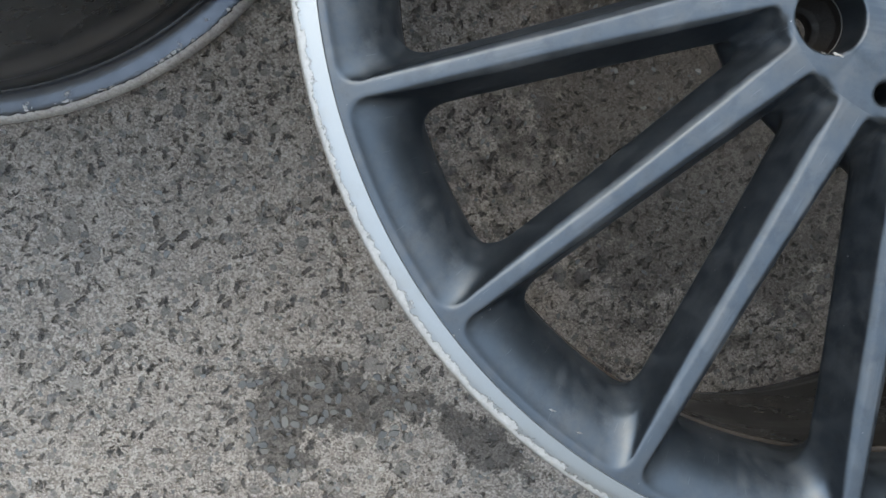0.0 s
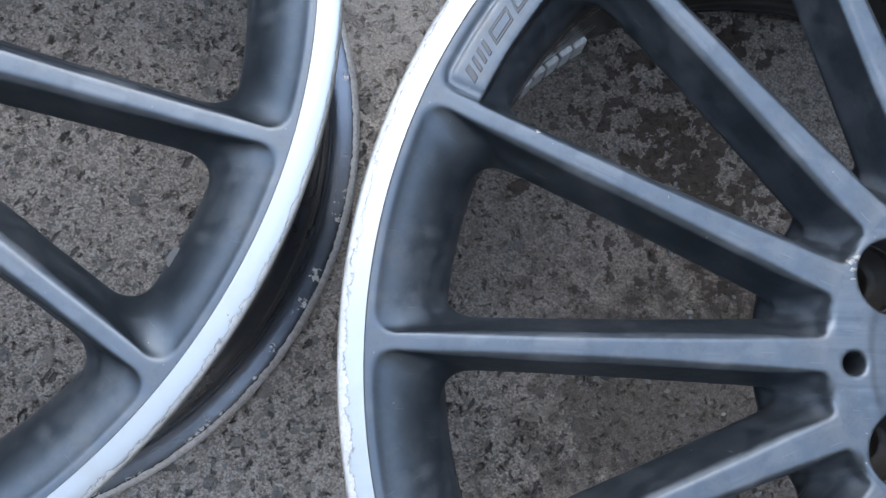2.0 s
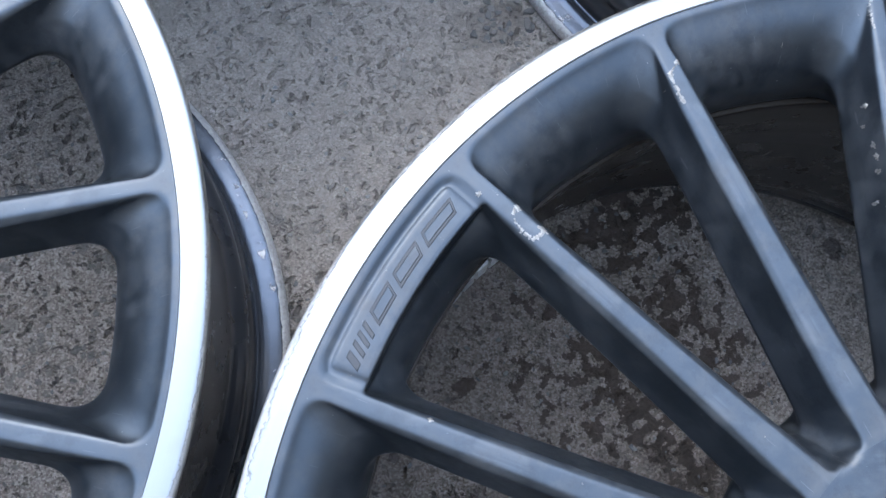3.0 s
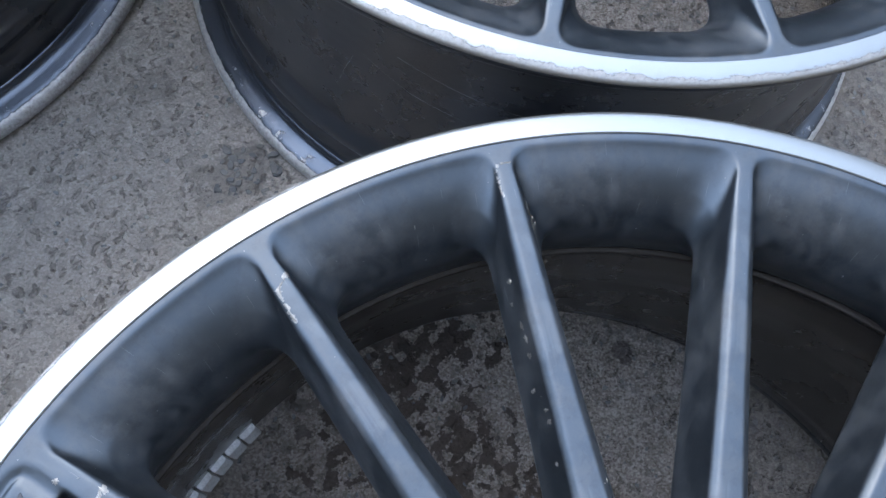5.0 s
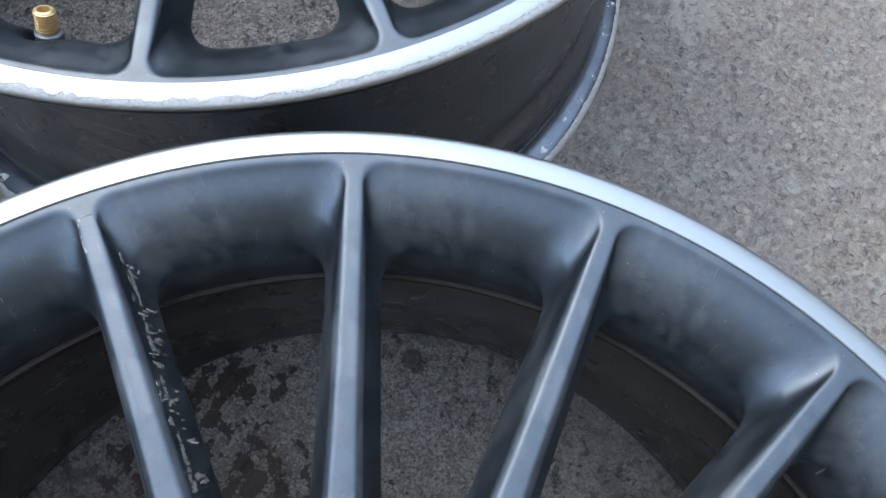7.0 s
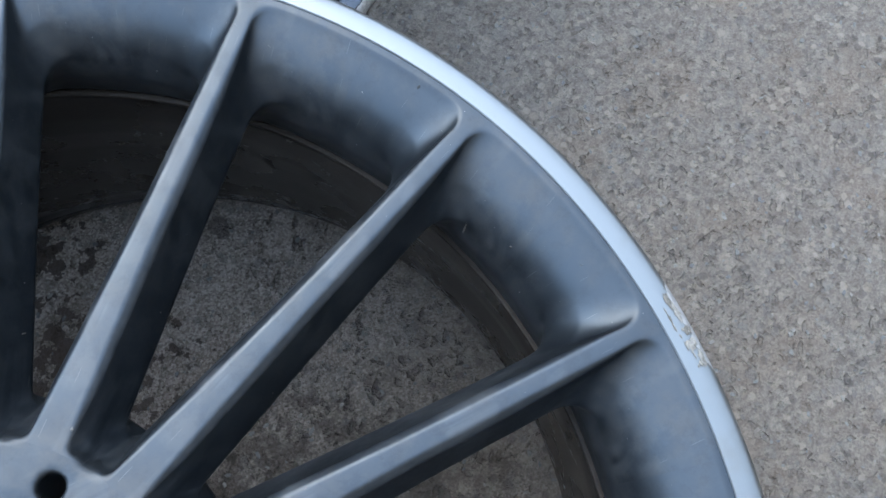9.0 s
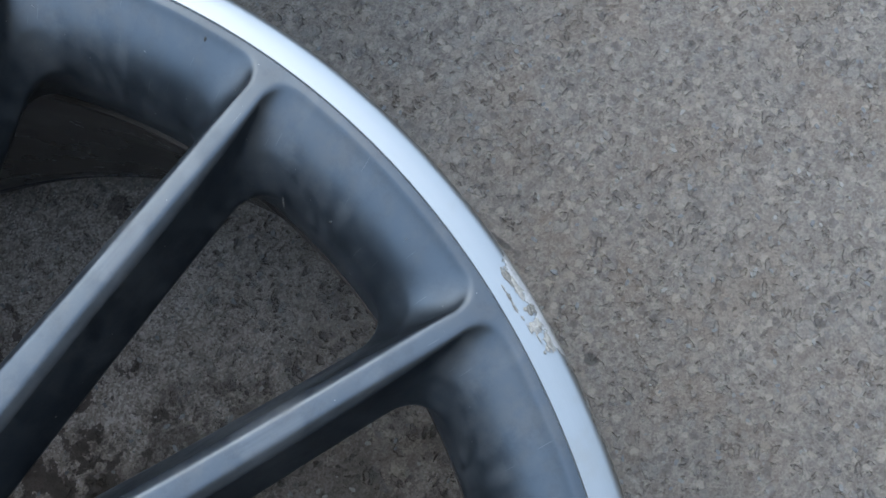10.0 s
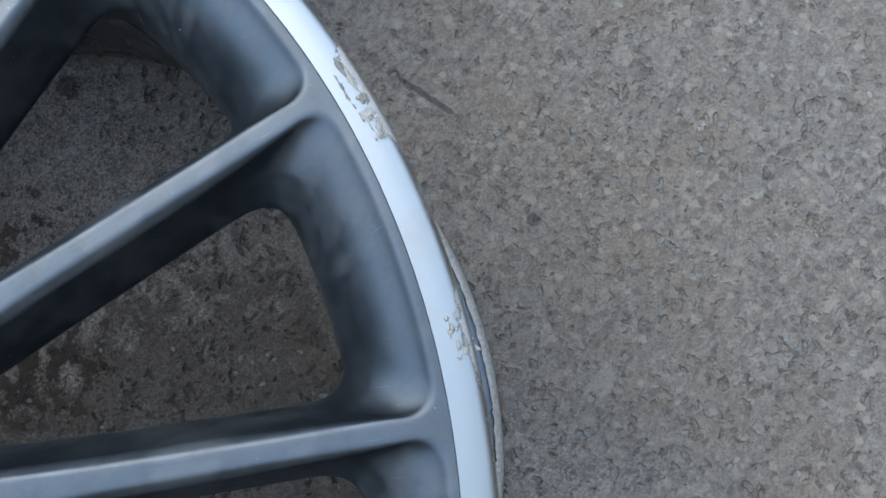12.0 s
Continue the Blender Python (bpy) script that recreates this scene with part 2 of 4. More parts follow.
def ellipse(nt, co, x, y, rx, ry, turn=0.0):
    """1 in the middle of an ellipse on the ground, 0 on its edge, below 0 outside."""
    mp = nt.nodes.new("ShaderNodeMapping")
    mp.vector_type = "TEXTURE"
    mp.inputs["Location"].default_value = (x, y, 0)
    mp.inputs["Rotation"].default_value = (0, 0, radians(turn))
    mp.inputs["Scale"].default_value = (rx, ry, 1)
    nt.links.new(co, mp.inputs["Vector"])
    flat = vec_math(nt, "MULTIPLY", mp.outputs[0], (1, 1, 0))
    n = nt.nodes.new("ShaderNodeVectorMath")
    n.operation = "LENGTH"
    nt.links.new(flat, n.inputs[0])
    return math_node(nt, "MAXIMUM", math_node(nt, "SUBTRACT", 1.0, n.outputs["Value"]), -1.5)


def most(nt, values):
    out = values[0]
    for v in values[1:]:
        out = math_node(nt, "MAXIMUM", out, v)
    return out


def cells(nt, co, scale):
    """Voronoi distance and the cell's three random numbers."""
    v = nt.nodes.new("ShaderNodeTexVoronoi")
    v.inputs["Scale"].default_value = scale
    nt.links.new(co, v.inputs["Vector"])
    sep = nt.nodes.new("ShaderNodeSeparateColor")
    nt.links.new(v.outputs["Color"], sep.inputs[0])
    return v.outputs["Distance"], sep.outputs


STONE_STOPS = [(0.0, (0.080, 0.098, 0.120)), (0.3, (0.135, 0.158, 0.182)), (0.55, (0.22, 0.225, 0.225)), (0.8, (0.29, 0.275, 0.255)), (0.97, (0.42, 0.40, 0.37))]


def asphalt():
    m, nt, b = material("weathered_asphalt")
    co = object_coord(nt)
    warp = nt.nodes.new("ShaderNodeTexNoise")
    warp.inputs["Scale"].default_value, warp.inputs["Detail"].default_value = 170.0, 3.0
    nt.links.new(co, warp.inputs["Vector"])
    off = vec_math(nt, "MULTIPLY", vec_math(nt, "SUBTRACT", warp.outputs["Color"], (0.5, 0.5, 0.5)), (0.0034, 0.0034, 0.0))
    tear = nt.nodes.new("ShaderNodeTexNoise")
    tear.inputs["Scale"].default_value, tear.inputs["Detail"].default_value = 480.0, 3.0
    nt.links.new(co, tear.inputs["Vector"])
    off = vec_math(nt, "ADD", off, vec_math(nt, "MULTIPLY", vec_math(nt, "SUBTRACT", tear.outputs["Color"], (0.5, 0.5, 0.5)), (0.0034, 0.0034, 0.0)))
    cw = vec_math(nt, "ADD", co, off)
    # the surface is smoother towards +x
    drift = math_node(nt, "SUBTRACT", noise_tex(nt, co, 9.0, 5, 0.6), 0.5)
    even = smooth(nt, math_node(nt, "MULTIPLY_ADD", drift, 0.35, ellipse(nt, co, 0.62, 0.10, 0.66, 0.95)), 0.10, 0.50)
    under = smooth(nt, math_node(nt, "MULTIPLY_ADD", drift, 0.4, ellipse(nt, co, 0.0, 0.13, 0.22, 0.19)), 0.05, 0.5)
    north = smooth(nt, math_node(nt, "MULTIPLY_ADD", drift, 0.35, ellipse(nt, co, -0.12, 0.66, 0.62, 0.50)), 0.05, 0.45)
    smoother = most(nt, [math_node(nt, "MULTIPLY", even, 0.84), math_node(nt, "MULTIPLY", under, 0.7), math_node(nt, "MULTIPLY", north, 0.35)])
    coarse = math_node(nt, "SUBTRACT", 1.0, smoother)
    bedded = math_node(nt, "MULTIPLY_ADD", coarse, 0.7, 0.3)
    # sandy binder
    fine = noise_tex(nt, co, 620.0, 8, 0.8)
    mid = noise_tex(nt, co, 95.0, 5, 0.6)
    big = noise_tex(nt, co, 7.0, 4, 0.6)
    g1 = cells(nt, co, 760.0)[1][0]
    grain = math_node(nt, "MULTIPLY_ADD", g1, 0.30, math_node(nt, "MULTIPLY", fine, 0.70))
    c = ramp(nt, grain, [(0.30, (0.20, 0.185, 0.171)), (0.5, (0.47, 0.437, 0.407)), (0.70, (0.76, 0.722, 0.684))])
    c = mix(nt, 0.6, c, ramp(nt, mid, [(0.3, grey(0.36)), (0.7, grey(0.62))]), "OVERLAY")
    c = mix(nt, 0.5, c, ramp(nt, big, [(0.3, (0.43, 0.425, 0.42)), (0.7, (0.61, 0.59, 0.56))]), "OVERLAY")
    height = math_node(nt, "MULTIPLY_ADD", grain, 0.7, math_node(nt, "MULTIPLY", mid, 1.2))
    # quartz and dark sand grains
    c = mix(nt, math_node(nt, "MULTIPLY", specks(nt, co, 420.0, 0.16, 0.45), math_node(nt, "MULTIPLY_ADD", even, -0.35, 0.6)), c, (0.74, 0.71, 0.67))
    c = mix(nt, math_node(nt, "MULTIPLY", specks(nt, cw, 330.0, 0.20, 0.45), math_node(nt, "MULTIPLY_ADD", even, -0.35, 0.55)), c, (0.13, 0.124, 0.118))
    blot = ramp(nt, noise_tex(nt, co, 190.0, 5, 0.62), [(0.34, (0.110, 0.100, 0.090)), (0.5, (0.170, 0.155, 0.137)), (0.66, (0.255, 0.234, 0.210))])
    blot = mix(nt, math_node(nt, "MULTIPLY", smooth(nt, noise_tex(nt, co, 16.0, 5, 0.6), 0.45, 0.65), 0.5), blot, (0.175, 0.135, 0.10))
    c = mix(nt, math_node(nt, "MULTIPLY", even, 0.80), c, blot)
    height = math_node(nt, "MULTIPLY", height, math_node(nt, "MULTIPLY_ADD", even, -0.62, 1.0))
    # stones set in it: blue-grey, grey and sandy, three sizes
    for scale, share, size in ((66.0, 0.16, 0.36), (105.0, 0.22, 0.38), (190.0, 0.26, 0.42)):
        d, rnd = cells(nt, cw, scale)
        inside = math_node(nt, "MULTIPLY", math_node(nt, "GREATER_THAN", rnd[0], 1 - share), smooth(nt, math_node(nt, "SUBTRACT", math_node(nt, "MULTIPLY_ADD", rnd[1], 0.25, size - 0.12), d), 0.0, 0.04))
        inside = math_node(nt, "MULTIPLY", inside, bedded)
        col = mix(nt, 0.35, ramp(nt, rnd[2], STONE_STOPS), ramp(nt, fine, [(0.3, grey(0.14)), (0.7, grey(0.42))]))
        c = mix(nt, math_node(nt, "MULTIPLY", inside, 0.7), c, col)
        height = math_node(nt, "MULTIPLY_ADD", inside, 0.35, height)
    # pale and dark pebbles worn flat in the smoother part
    for scale, share, col, much in ((150.0, 0.22, (0.40, 0.365, 0.325), 0.6), (115.0, 0.16, (0.34, 0.30, 0.26), 0.5), (135.0, 0.20, (0.085, 0.082, 0.082), 0.5)):
        d, rnd = cells(nt, cw, scale)
        spot = math_node(nt, "MULTIPLY", math_node(nt, "GREATER_THAN", rnd[1], 1 - share), smooth(nt, math_node(nt, "SUBTRACT", math_node(nt, "MULTIPLY_ADD", rnd[2], 0.25, 0.20), d), -0.06, 0.10))
        c = mix(nt, math_node(nt, "MULTIPLY", spot, math_node(nt, "MULTIPLY", even, much)), c, col)
    # open pits, mostly drawn-out, and small scars; dark colour adds their cavity shade
    for turn, scale, stretch, share, size in ((0.9, 74.0, 2.6, 0.25, 0.35), (1.7, 88.0, 2.4, 0.24, 0.34), (0.3, 105.0, 2.8, 0.24, 0.34), (2.5, 165.0, 1.9, 0.30, 0.36)):
        mp = nt.nodes.new("ShaderNodeMapping")
        mp.vector_type = "TEXTURE"
        mp.inputs["Scale"].default_value = (1.0, 1 / stretch, 1.0)
        mp.inputs["Rotation"].default_value = (0, 0, turn)
        mp.inputs["Location"].default_value = (scale * 0.013, turn, 0)
        nt.links.new(cw, mp.inputs["Vector"])
        d, rnd = cells(nt, mp.outputs[0], scale)
        reach = math_node(nt, "SUBTRACT", math_node(nt, "MULTIPLY_ADD", rnd[1], 0.22, size - 0.12), d)
        hole = math_node(nt, "MULTIPLY", math_node(nt, "GREATER_THAN", rnd[0], 1 - share), smooth(nt, reach, 0.0, 0.16))
        hole = math_node(nt, "MULTIPLY", hole, coarse)
        c = mix(nt, math_node(nt, "MULTIPLY", hole, math_node(nt, "MULTIPLY_ADD", rnd[2], 0.5, 0.36)), c, (0.080, 0.079, 0.080))
        height = math_node(nt, "MULTIPLY_ADD", hole, -2.2, height)
    # stripped patches, old oil and damp, a crack and pale spots
    rag = math_node(nt, "SUBTRACT", noise_tex(nt, co, 42.0, 8, 0.68), 0.5)
    rag_fine = math_node(nt, "SUBTRACT", noise_tex(nt, co, 95.0, 6, 0.6), 0.5)
    strip = most(nt, [ellipse(nt, co, *e) for e in ((-0.222, -0.277, 0.068, 0.030, 4), (-0.258, -0.305, 0.024, 0.040, 12), (-0.117, -0.293, 0.040, 0.018, -25), (-0.117, 0.371, 0.030, 0.024, 40), (-0.162, 0.446, 0.020, 0.013, 0), (0.109, 0.194, 0.008, 0.010, 20))])
    strip = smooth(nt, math_node(nt, "MULTIPLY_ADD", rag, 3.2, strip), 0.05, 0.22)
    c = mix(nt, math_node(nt, "MULTIPLY", strip, 0.66), c, (0.062, 0.058, 0.056))
    damp = most(nt, [ellipse(nt, co, *e) for e in ((-0.03, 0.118, 0.085, 0.095, 30), (0.0, 0.06, 0.05, 0.05, 0), (-0.045, 0.212, 0.075, 0.040, 15), (-0.154, 0.108, 0.010, 0.006, 0))])
    damp = smooth(nt, math_node(nt, "ADD", math_node(nt, "MULTIPLY", damp, 0.55), math_node(nt, "MULTIPLY_ADD", rag_fine, 3.0, math_node(nt, "MULTIPLY", rag, 1.6))), 0.20, 0.27)
    c = mix(nt, math_node(nt, "MULTIPLY", damp, 0.88), c, (0.030, 0.027, 0.026))
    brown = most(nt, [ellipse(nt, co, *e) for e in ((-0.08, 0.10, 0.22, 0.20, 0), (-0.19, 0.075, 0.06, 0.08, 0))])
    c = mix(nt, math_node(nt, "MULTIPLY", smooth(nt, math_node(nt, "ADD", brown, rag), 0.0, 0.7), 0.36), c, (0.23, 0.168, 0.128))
    # ragged darker brown area below the first wheel's southern half
    blotch = smooth(nt, math_node(nt, "ADD", ellipse(nt, co, 0.03, -0.06, 0.215, 0.165), math_node(nt, "MULTIPLY_ADD", rag, 1.5, math_node(nt, "MULTIPLY", rag_fine, 0.8))), 0.0, 0.45)
    c = mix(nt, math_node(nt, "MULTIPLY", blotch, 0.68), c, (0.065, 0.057, 0.050))
    crack = most(nt, [ellipse(nt, co, *e) for e in ((0.2935, 0.066, 0.034, 0.0024, -67), (0.306, -0.031, 0.0045, 0.005, 0), (0.284, 0.088, 0.006, 0.004, -50))])
    crack = smooth(nt, math_node(nt, "MULTIPLY_ADD", rag_fine, 2.0, crack), 0.0, 0.5)
    c = mix(nt, math_node(nt, "MULTIPLY", crack, 0.7), c, (0.04, 0.04, 0.042))
    pale = most(nt, [ellipse(nt, co, *e) for e in ((0.290, -0.127, 0.012, 0.014, 0), (0.4155, 0.364, 0.035, 0.03, 0), (-0.139, -0.045, 0.016, 0.010, 0))])
    pale = smooth(nt, math_node(nt, "MULTIPLY_ADD", rag_fine, 3.0, pale), 0.1, 0.6)
    c = mix(nt, math_node(nt, "MULTIPLY", pale, 0.5), c, (0.36, 0.34, 0.30))
    # worn is a lightened area: its colour offsets the wheels' shade here
    worn = smooth(nt, math_node(nt, "MULTIPLY_ADD", rag, 0.8, ellipse(nt, co, -0.26, 0.40, 0.24, 0.30, 25)), 0.0, 0.5)
    c = mix(nt, math_node(nt, "MULTIPLY", worn, 0.5), c, (0.60, 0.565, 0.525))
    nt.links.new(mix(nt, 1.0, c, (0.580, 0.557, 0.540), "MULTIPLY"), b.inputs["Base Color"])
    nt.links.new(ramp(nt, damp, [(0.0, grey(0.82)), (1.0, grey(0.5))]), b.inputs["Roughness"])
    b.inputs["Specular IOR Level"].default_value = 0.35
    bump(nt, b, height, 1.0, 0.0050)
    return m


def stone_mat(name, tone):
    m, nt, b = material(name)
    co = object_coord(nt)
    info = nt.nodes.new("ShaderNodeObjectInfo")
    geo = nt.nodes.new("ShaderNodeNewGeometry")
    pick = math_node(nt, "FRACT", math_node(nt, "ADD", info.outputs["Random"], geo.outputs["Random Per Island"]))
    c = ramp(nt, pick, STONE_STOPS)
    c = mix(nt, 0.5, c, ramp(nt, noise_tex(nt, co, 700.0, 5, 0.7), [(0.3, (0.13, 0.127, 0.122)), (0.7, (0.38, 0.365, 0.34))]))
    nt.links.new(mix(nt, 1.0, c, grey(tone), "MULTIPLY"), b.inputs["Base Color"])
    b.inputs["Roughness"].default_value = 0.3 + 0.75 * tone
    bump(nt, b, noise_tex(nt, co, 900.0, 4), 0.4, 0.001)
    return m


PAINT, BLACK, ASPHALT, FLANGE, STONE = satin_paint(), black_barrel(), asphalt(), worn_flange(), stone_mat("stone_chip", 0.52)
DAMP_STONE = stone_mat("damp_stone_chip", 0.38)
SILVER = [
    scraped_lip("machined_lip_worn", [(-180, 4.6), (-178, 3.4), (-177, 0.8), (-172, 0.8), (-120, 0.2), (-78, 0.5), (-72, 2.0), (-66, 0.8), (-52, 2.6), (-44, 2.2), (-36, 1.2), (-22, 4.6), (0, 6.0), (30, 5.4), (52, 6.2), (70, 4.0), (80, 0.8), (150, 0.8), (160, 1.0), (161, 3.6), (164, 3.4), (165, 0.8), (174.5, 1.0), (175.5, 4.6), (180, 4.6)], 0.6, 1.75),
    scraped_lip("machined_lip_fine_wear", [(-180, 0.8), (-60, 0.8), (-20, 3.2), (5, 3.6), (24, 2.6), (40, 0.8), (70, 0.7), (180, 0.8)], 0.5, 1.35),
    scraped_lip("machined_lip_long_scrape", [(-180, 0.6), (-34, 0.8), (-24, 1.6), (-17.5, 1.4), (-16.5, 5.2), (10, 4.6), (40, 5.0), (60, 2.4), (180, 0.6)], 0.85, 1.0),
]
CHIP = bare_metal("scraped_aluminium", (0.24, 0.232, 0.218), 0.5)
GOUGE = bare_metal("gouged_dirty_aluminium", (0.17, 0.158, 0.14), 0.7, 0.4)
TORN = bare_metal("torn_dirty_lip", (0.27, 0.255, 0.23), 0.65, 0.35)
BRASS = plain("brass", (0.58, 0.43, 0.22), 0.38, 0.85)
RUBBER = plain("black_rubber", (0.02, 0.02, 0.021), 0.6)
WASHER = plain("dark_sealing_washer", (0.055, 0.058, 0.064), 0.4)
COLLAR = plain("grey_sealing_washer", (0.16, 0.165, 0.175), 0.45)
WEIGHT = bare_metal("zinc_weight", (0.62, 0.62, 0.61), 0.4, 0.1)
BADGE = plain("engraving_shade_paint", (0.010, 0.012, 0.016), 0.5, 0.0)
SEAT_DIRT = bare_metal("dirty_bolt_seat", (0.010, 0.008, 0.007), 0.45, 0.1)
LEDGE = bare_metal("dirty_worn_edge", (0.022, 0.016, 0.012), 0.8, 0.1)


# ---- building helpers ----
def add_mesh(name, verts, faces, mat, parent=None, label="", smooth=True, normals=None, sharp=0):
    me = bpy.data.meshes.new(name)
    me.from_pydata([tuple(v) for v in verts], [], [tuple(f) for f in faces])
    me.materials.append(mat)
    if smooth:
        me.polygons.foreach_set("use_smooth", [True] * len(me.polygons))
    if normals is not None:
        me.normals_split_custom_set_from_vertices([tuple(n) for n in normals])
    if sharp:
        me.set_sharp_from_angle(angle=radians(sharp))
    me.update()
    ob = new(name, me)
    if parent:
        ob.parent = parent
    return tagged(ob, label) if label else ob


def empty(name, x=0, y=0, z=0, rz=0):
    ob = new(name)
    ob.matrix_basis = pose(x, y, z, 0, 0, rz)
    return ob


def lathe(name, profile, mat, parent, label="", n=288, closed=True, wobble=None, sharp=0):
    """A ring turned from (radius, height) pairs."""
    pts = list(profile)
    th = np.linspace(0, 2 * np.pi, n, endpoint=False)
    k = len(pts)
    verts = []
    for a in th:
        for i, (r, z) in enumerate(pts):
            if wobble:
                r, z = wobble(a, r, z)
            verts.append((r * math.cos(a), r * math.sin(a), z))
    faces = []
    for j in range(n):
        j2 = (j + 1) % n
        for i in range(k if closed else k - 1):
            i2 = (i + 1) % k
            faces.append((j * k + i, j2 * k + i, j2 * k + i2, j * k + i2))
    return add_mesh(name, verts, faces, mat, parent, label, sharp=sharp)


def rounded(profile, rad, seg=3):
    """The closed profile with its corners rounded."""
    out = []
    n = len(profile)
    for i in range(n):
        p, a, b = (Vector(profile[j % n]) for j in (i, i - 1, i + 1))
        da, db = a - p, b - p
        la, lb = min(rad, da.length * 0.45), min(rad, db.length * 0.45)
        pa, pb = p + da.normalized() * la, p + db.normalized() * lb
        for s in range(seg + 1):
            u = s / seg
            out.append(tuple(pa * (1 - u) ** 2 + p * 2 * u * (1 - u) + pb * u ** 2))
    return out


# ---- the cast wheel face, as a smooth solid ----
SPOKES = 16
HALF = math.pi / SPOKES
R_HUB, R_FACE = 0.0735, 0.2489
Z_TOP = 0.2425
LUG_TURN = radians(2.66)


# the scooped rim: an even curve from the flat ring down to the opening's wall; radius by height, eased
bend = np.radians(21 + 60 * np.linspace(0, 1, 40) ** 1.2)
run = 0.0280 / np.cos(bend).sum()
SCOOP = np.stack([0.2410 - np.cumsum(np.sin(bend)) * run, 0.2452 - np.cumsum(np.cos(bend)) * run], -1)[::-1].tolist()
SCOOP = [(0.165, 0.230), (0.185, 0.2186), (0.192, 0.2174)] + SCOOP + [(0.2410, 0.2452), (0.2417, 0.2462), (0.2424, 0.2470), (0.2500, 0.2520)]
SCOOP_Z = np.linspace(0.168, 0.247, 800)
SCOOP_R = np.interp(SCOOP_Z, *zip(*SCOOP))
for width in (41, 25):
    SCOOP_R = np.convolve(np.pad(SCOOP_R, width // 2, "edge"), np.full(width, 1 / width), "valid")


def smin(a, b, k):
    h = np.clip(0.5 + 0.5 * (b - a) / k, 0, 1)
    return b * (1 - h) + a * h - k * h * (1 - h)


def smax(a, b, k):
    return -smin(-a, -b, k)


def face_solid(r, th, z):
    """Signed distance (about) of the cast face: spokes, scooped rim and hub with pockets."""
    t = (th + HALF) % (2 * HALF) - HALF
    a = np.abs(r * np.sin(t))
    # spoke: narrow crowned top, chamfer, drafted flanks down to the parting line, tapered back
    top_w = np.interp(r, [0.06, 0.085, 0.11, 0.154, 0.196, 0.215, 0.24], [0.0072, 0.0052, 0.0040, 0.0029, 0.0025, 0.0025, 0.0028])
    cham = np.interp(r, [0.074, 0.095, 0.12, 0.19, 0.215, 0.228, 0.238], [0.0004, 0.0026, 0.0030, 0.0030, 0.0022, 0.0013, 0.0004])
    part_w = np.interp(r, [0.07, 0.10, 0.145, 0.18, 0.205, 0.23], [0.0150, 0.0136, 0.0120, 0.0111, 0.0108, 0.0108])
    depth = Z_TOP - z
    crown = Z_TOP - 0.00012 * np.minimum(a / 0.0030, 2) ** 2 * np.interp(r, [0.085, 0.105, 0.225, 0.242], [0, 1, 1, 0])
    drop = cham * 0.80
    draft = (part_w - top_w - cham) / (0.0220 - drop)
    flank = smin(top_w + depth / 0.80, top_w + cham + (depth - drop) * draft, 0.0007)
    flank = smin(flank, part_w - 0.72 * (depth - 0.0220), 0.0016)
    bottom = np.interp(r, [0.07, 0.10, 0.12, 0.19, 0.205, 0.216], [0.200, 0.204, 0.2065, 0.2065, 0.201, 0.1965])
    # openings between spokes and the scooped rim, with rounded corners level by level
    edge = np.interp(z, SCOOP_Z, SCOOP_R) - r
    d = smax(smin(a - flank, edge, 0.0085 + 0.0070 * np.clip(depth / 0.010, 0, 1)) * 0.7, z - crown, 0.0005)
    d = smax(d, bottom - z, 0.004)
    # the cast face stays inside the barrel's outer wall
    d = smax(d, r - np.interp(z, [0.18, 0.20, 0.215, 0.224, 0.228, 0.230, 0.2312], [0.2311, 0.2344, 0.2380, 0.2405, 0.2425, 0.2475, 0.2600]), 0.0005)
    # hub with sloping pocket floors between the spokes
    floor = np.interp(r, [0.03, 0.056, 0.058, 0.0722, 0.0738, 0.0765, 0.080, 0.091, 0.10], [Z_TOP - 0.0035, Z_TOP - 0.0006, Z_TOP, Z_TOP, 0.2408, 0.2345, 0.2290, 0.2090, 0.195])
    hub = smax((z - floor) * 0.6, r - 0.0893, 0.003)
    hub = smax(hub, 0.2075 - z, 0.003)
    d = smin(d, hub, 0.006)
    d = smax(d, z - np.interp(r, [0.03, 0.056, 0.059], [Z_TOP - 0.0035, Z_TOP - 0.0006, Z_TOP]), 0.0012)
    # bolt holes, small holes and the centre bore
    x, y = r * np.cos(th), r * np.sin(th)
    for j in range(5):
        al = radians(36 + 72 * j) + LUG_TURN
        lug = np.hypot(x - 0.056 * math.cos(al), y - 0.056 * math.sin(al))
        d = smax(d, 0.0146 - lug, 0.0015)
        as_ = radians(72 * j) + LUG_TURN
        small = np.hypot(x - 0.0635 * math.cos(as_), y - 0.0635 * math.sin(as_))
        d = smax(d, 0.0042 - small, 0.0025)
    return d


def badge_solid(r, th, z):
    """The face with the raised name panel between two spokes."""
    d = face_solid(r, th, z)
    t = (th + radians(33.75) + math.pi) % (2 * math.pi) - math.pi
    a = np.abs(r * np.sin((th + HALF) % (2 * HALF) - HALF))
    top = Z_TOP - 0.0008 - 0.0013 * np.exp(-((r - 0.2443) / 0.0017) ** 2) - 0.0010 * np.exp(-((a - 0.0070) / 0.0022) ** 2)
    panel = smax(0.2280 - r, z - top, 0.0016)
    panel = smax(panel, np.abs(t) * r - 0.046, 0.002)
    return smin(d, smax(panel, 0.21 - z, 0.002), 0.0010)


def valve_solid(r, th, z):
    """The face with the notch for the valve."""
    d = face_solid(r, th, z)
    al = radians(-11.4)
    along, across = r * np.cos(th - al), r * np.sin(th - al)
    return smax(d, 0.0084 - np.hypot(along - np.clip(along, 0.204, 0.2232), across), 0.002)


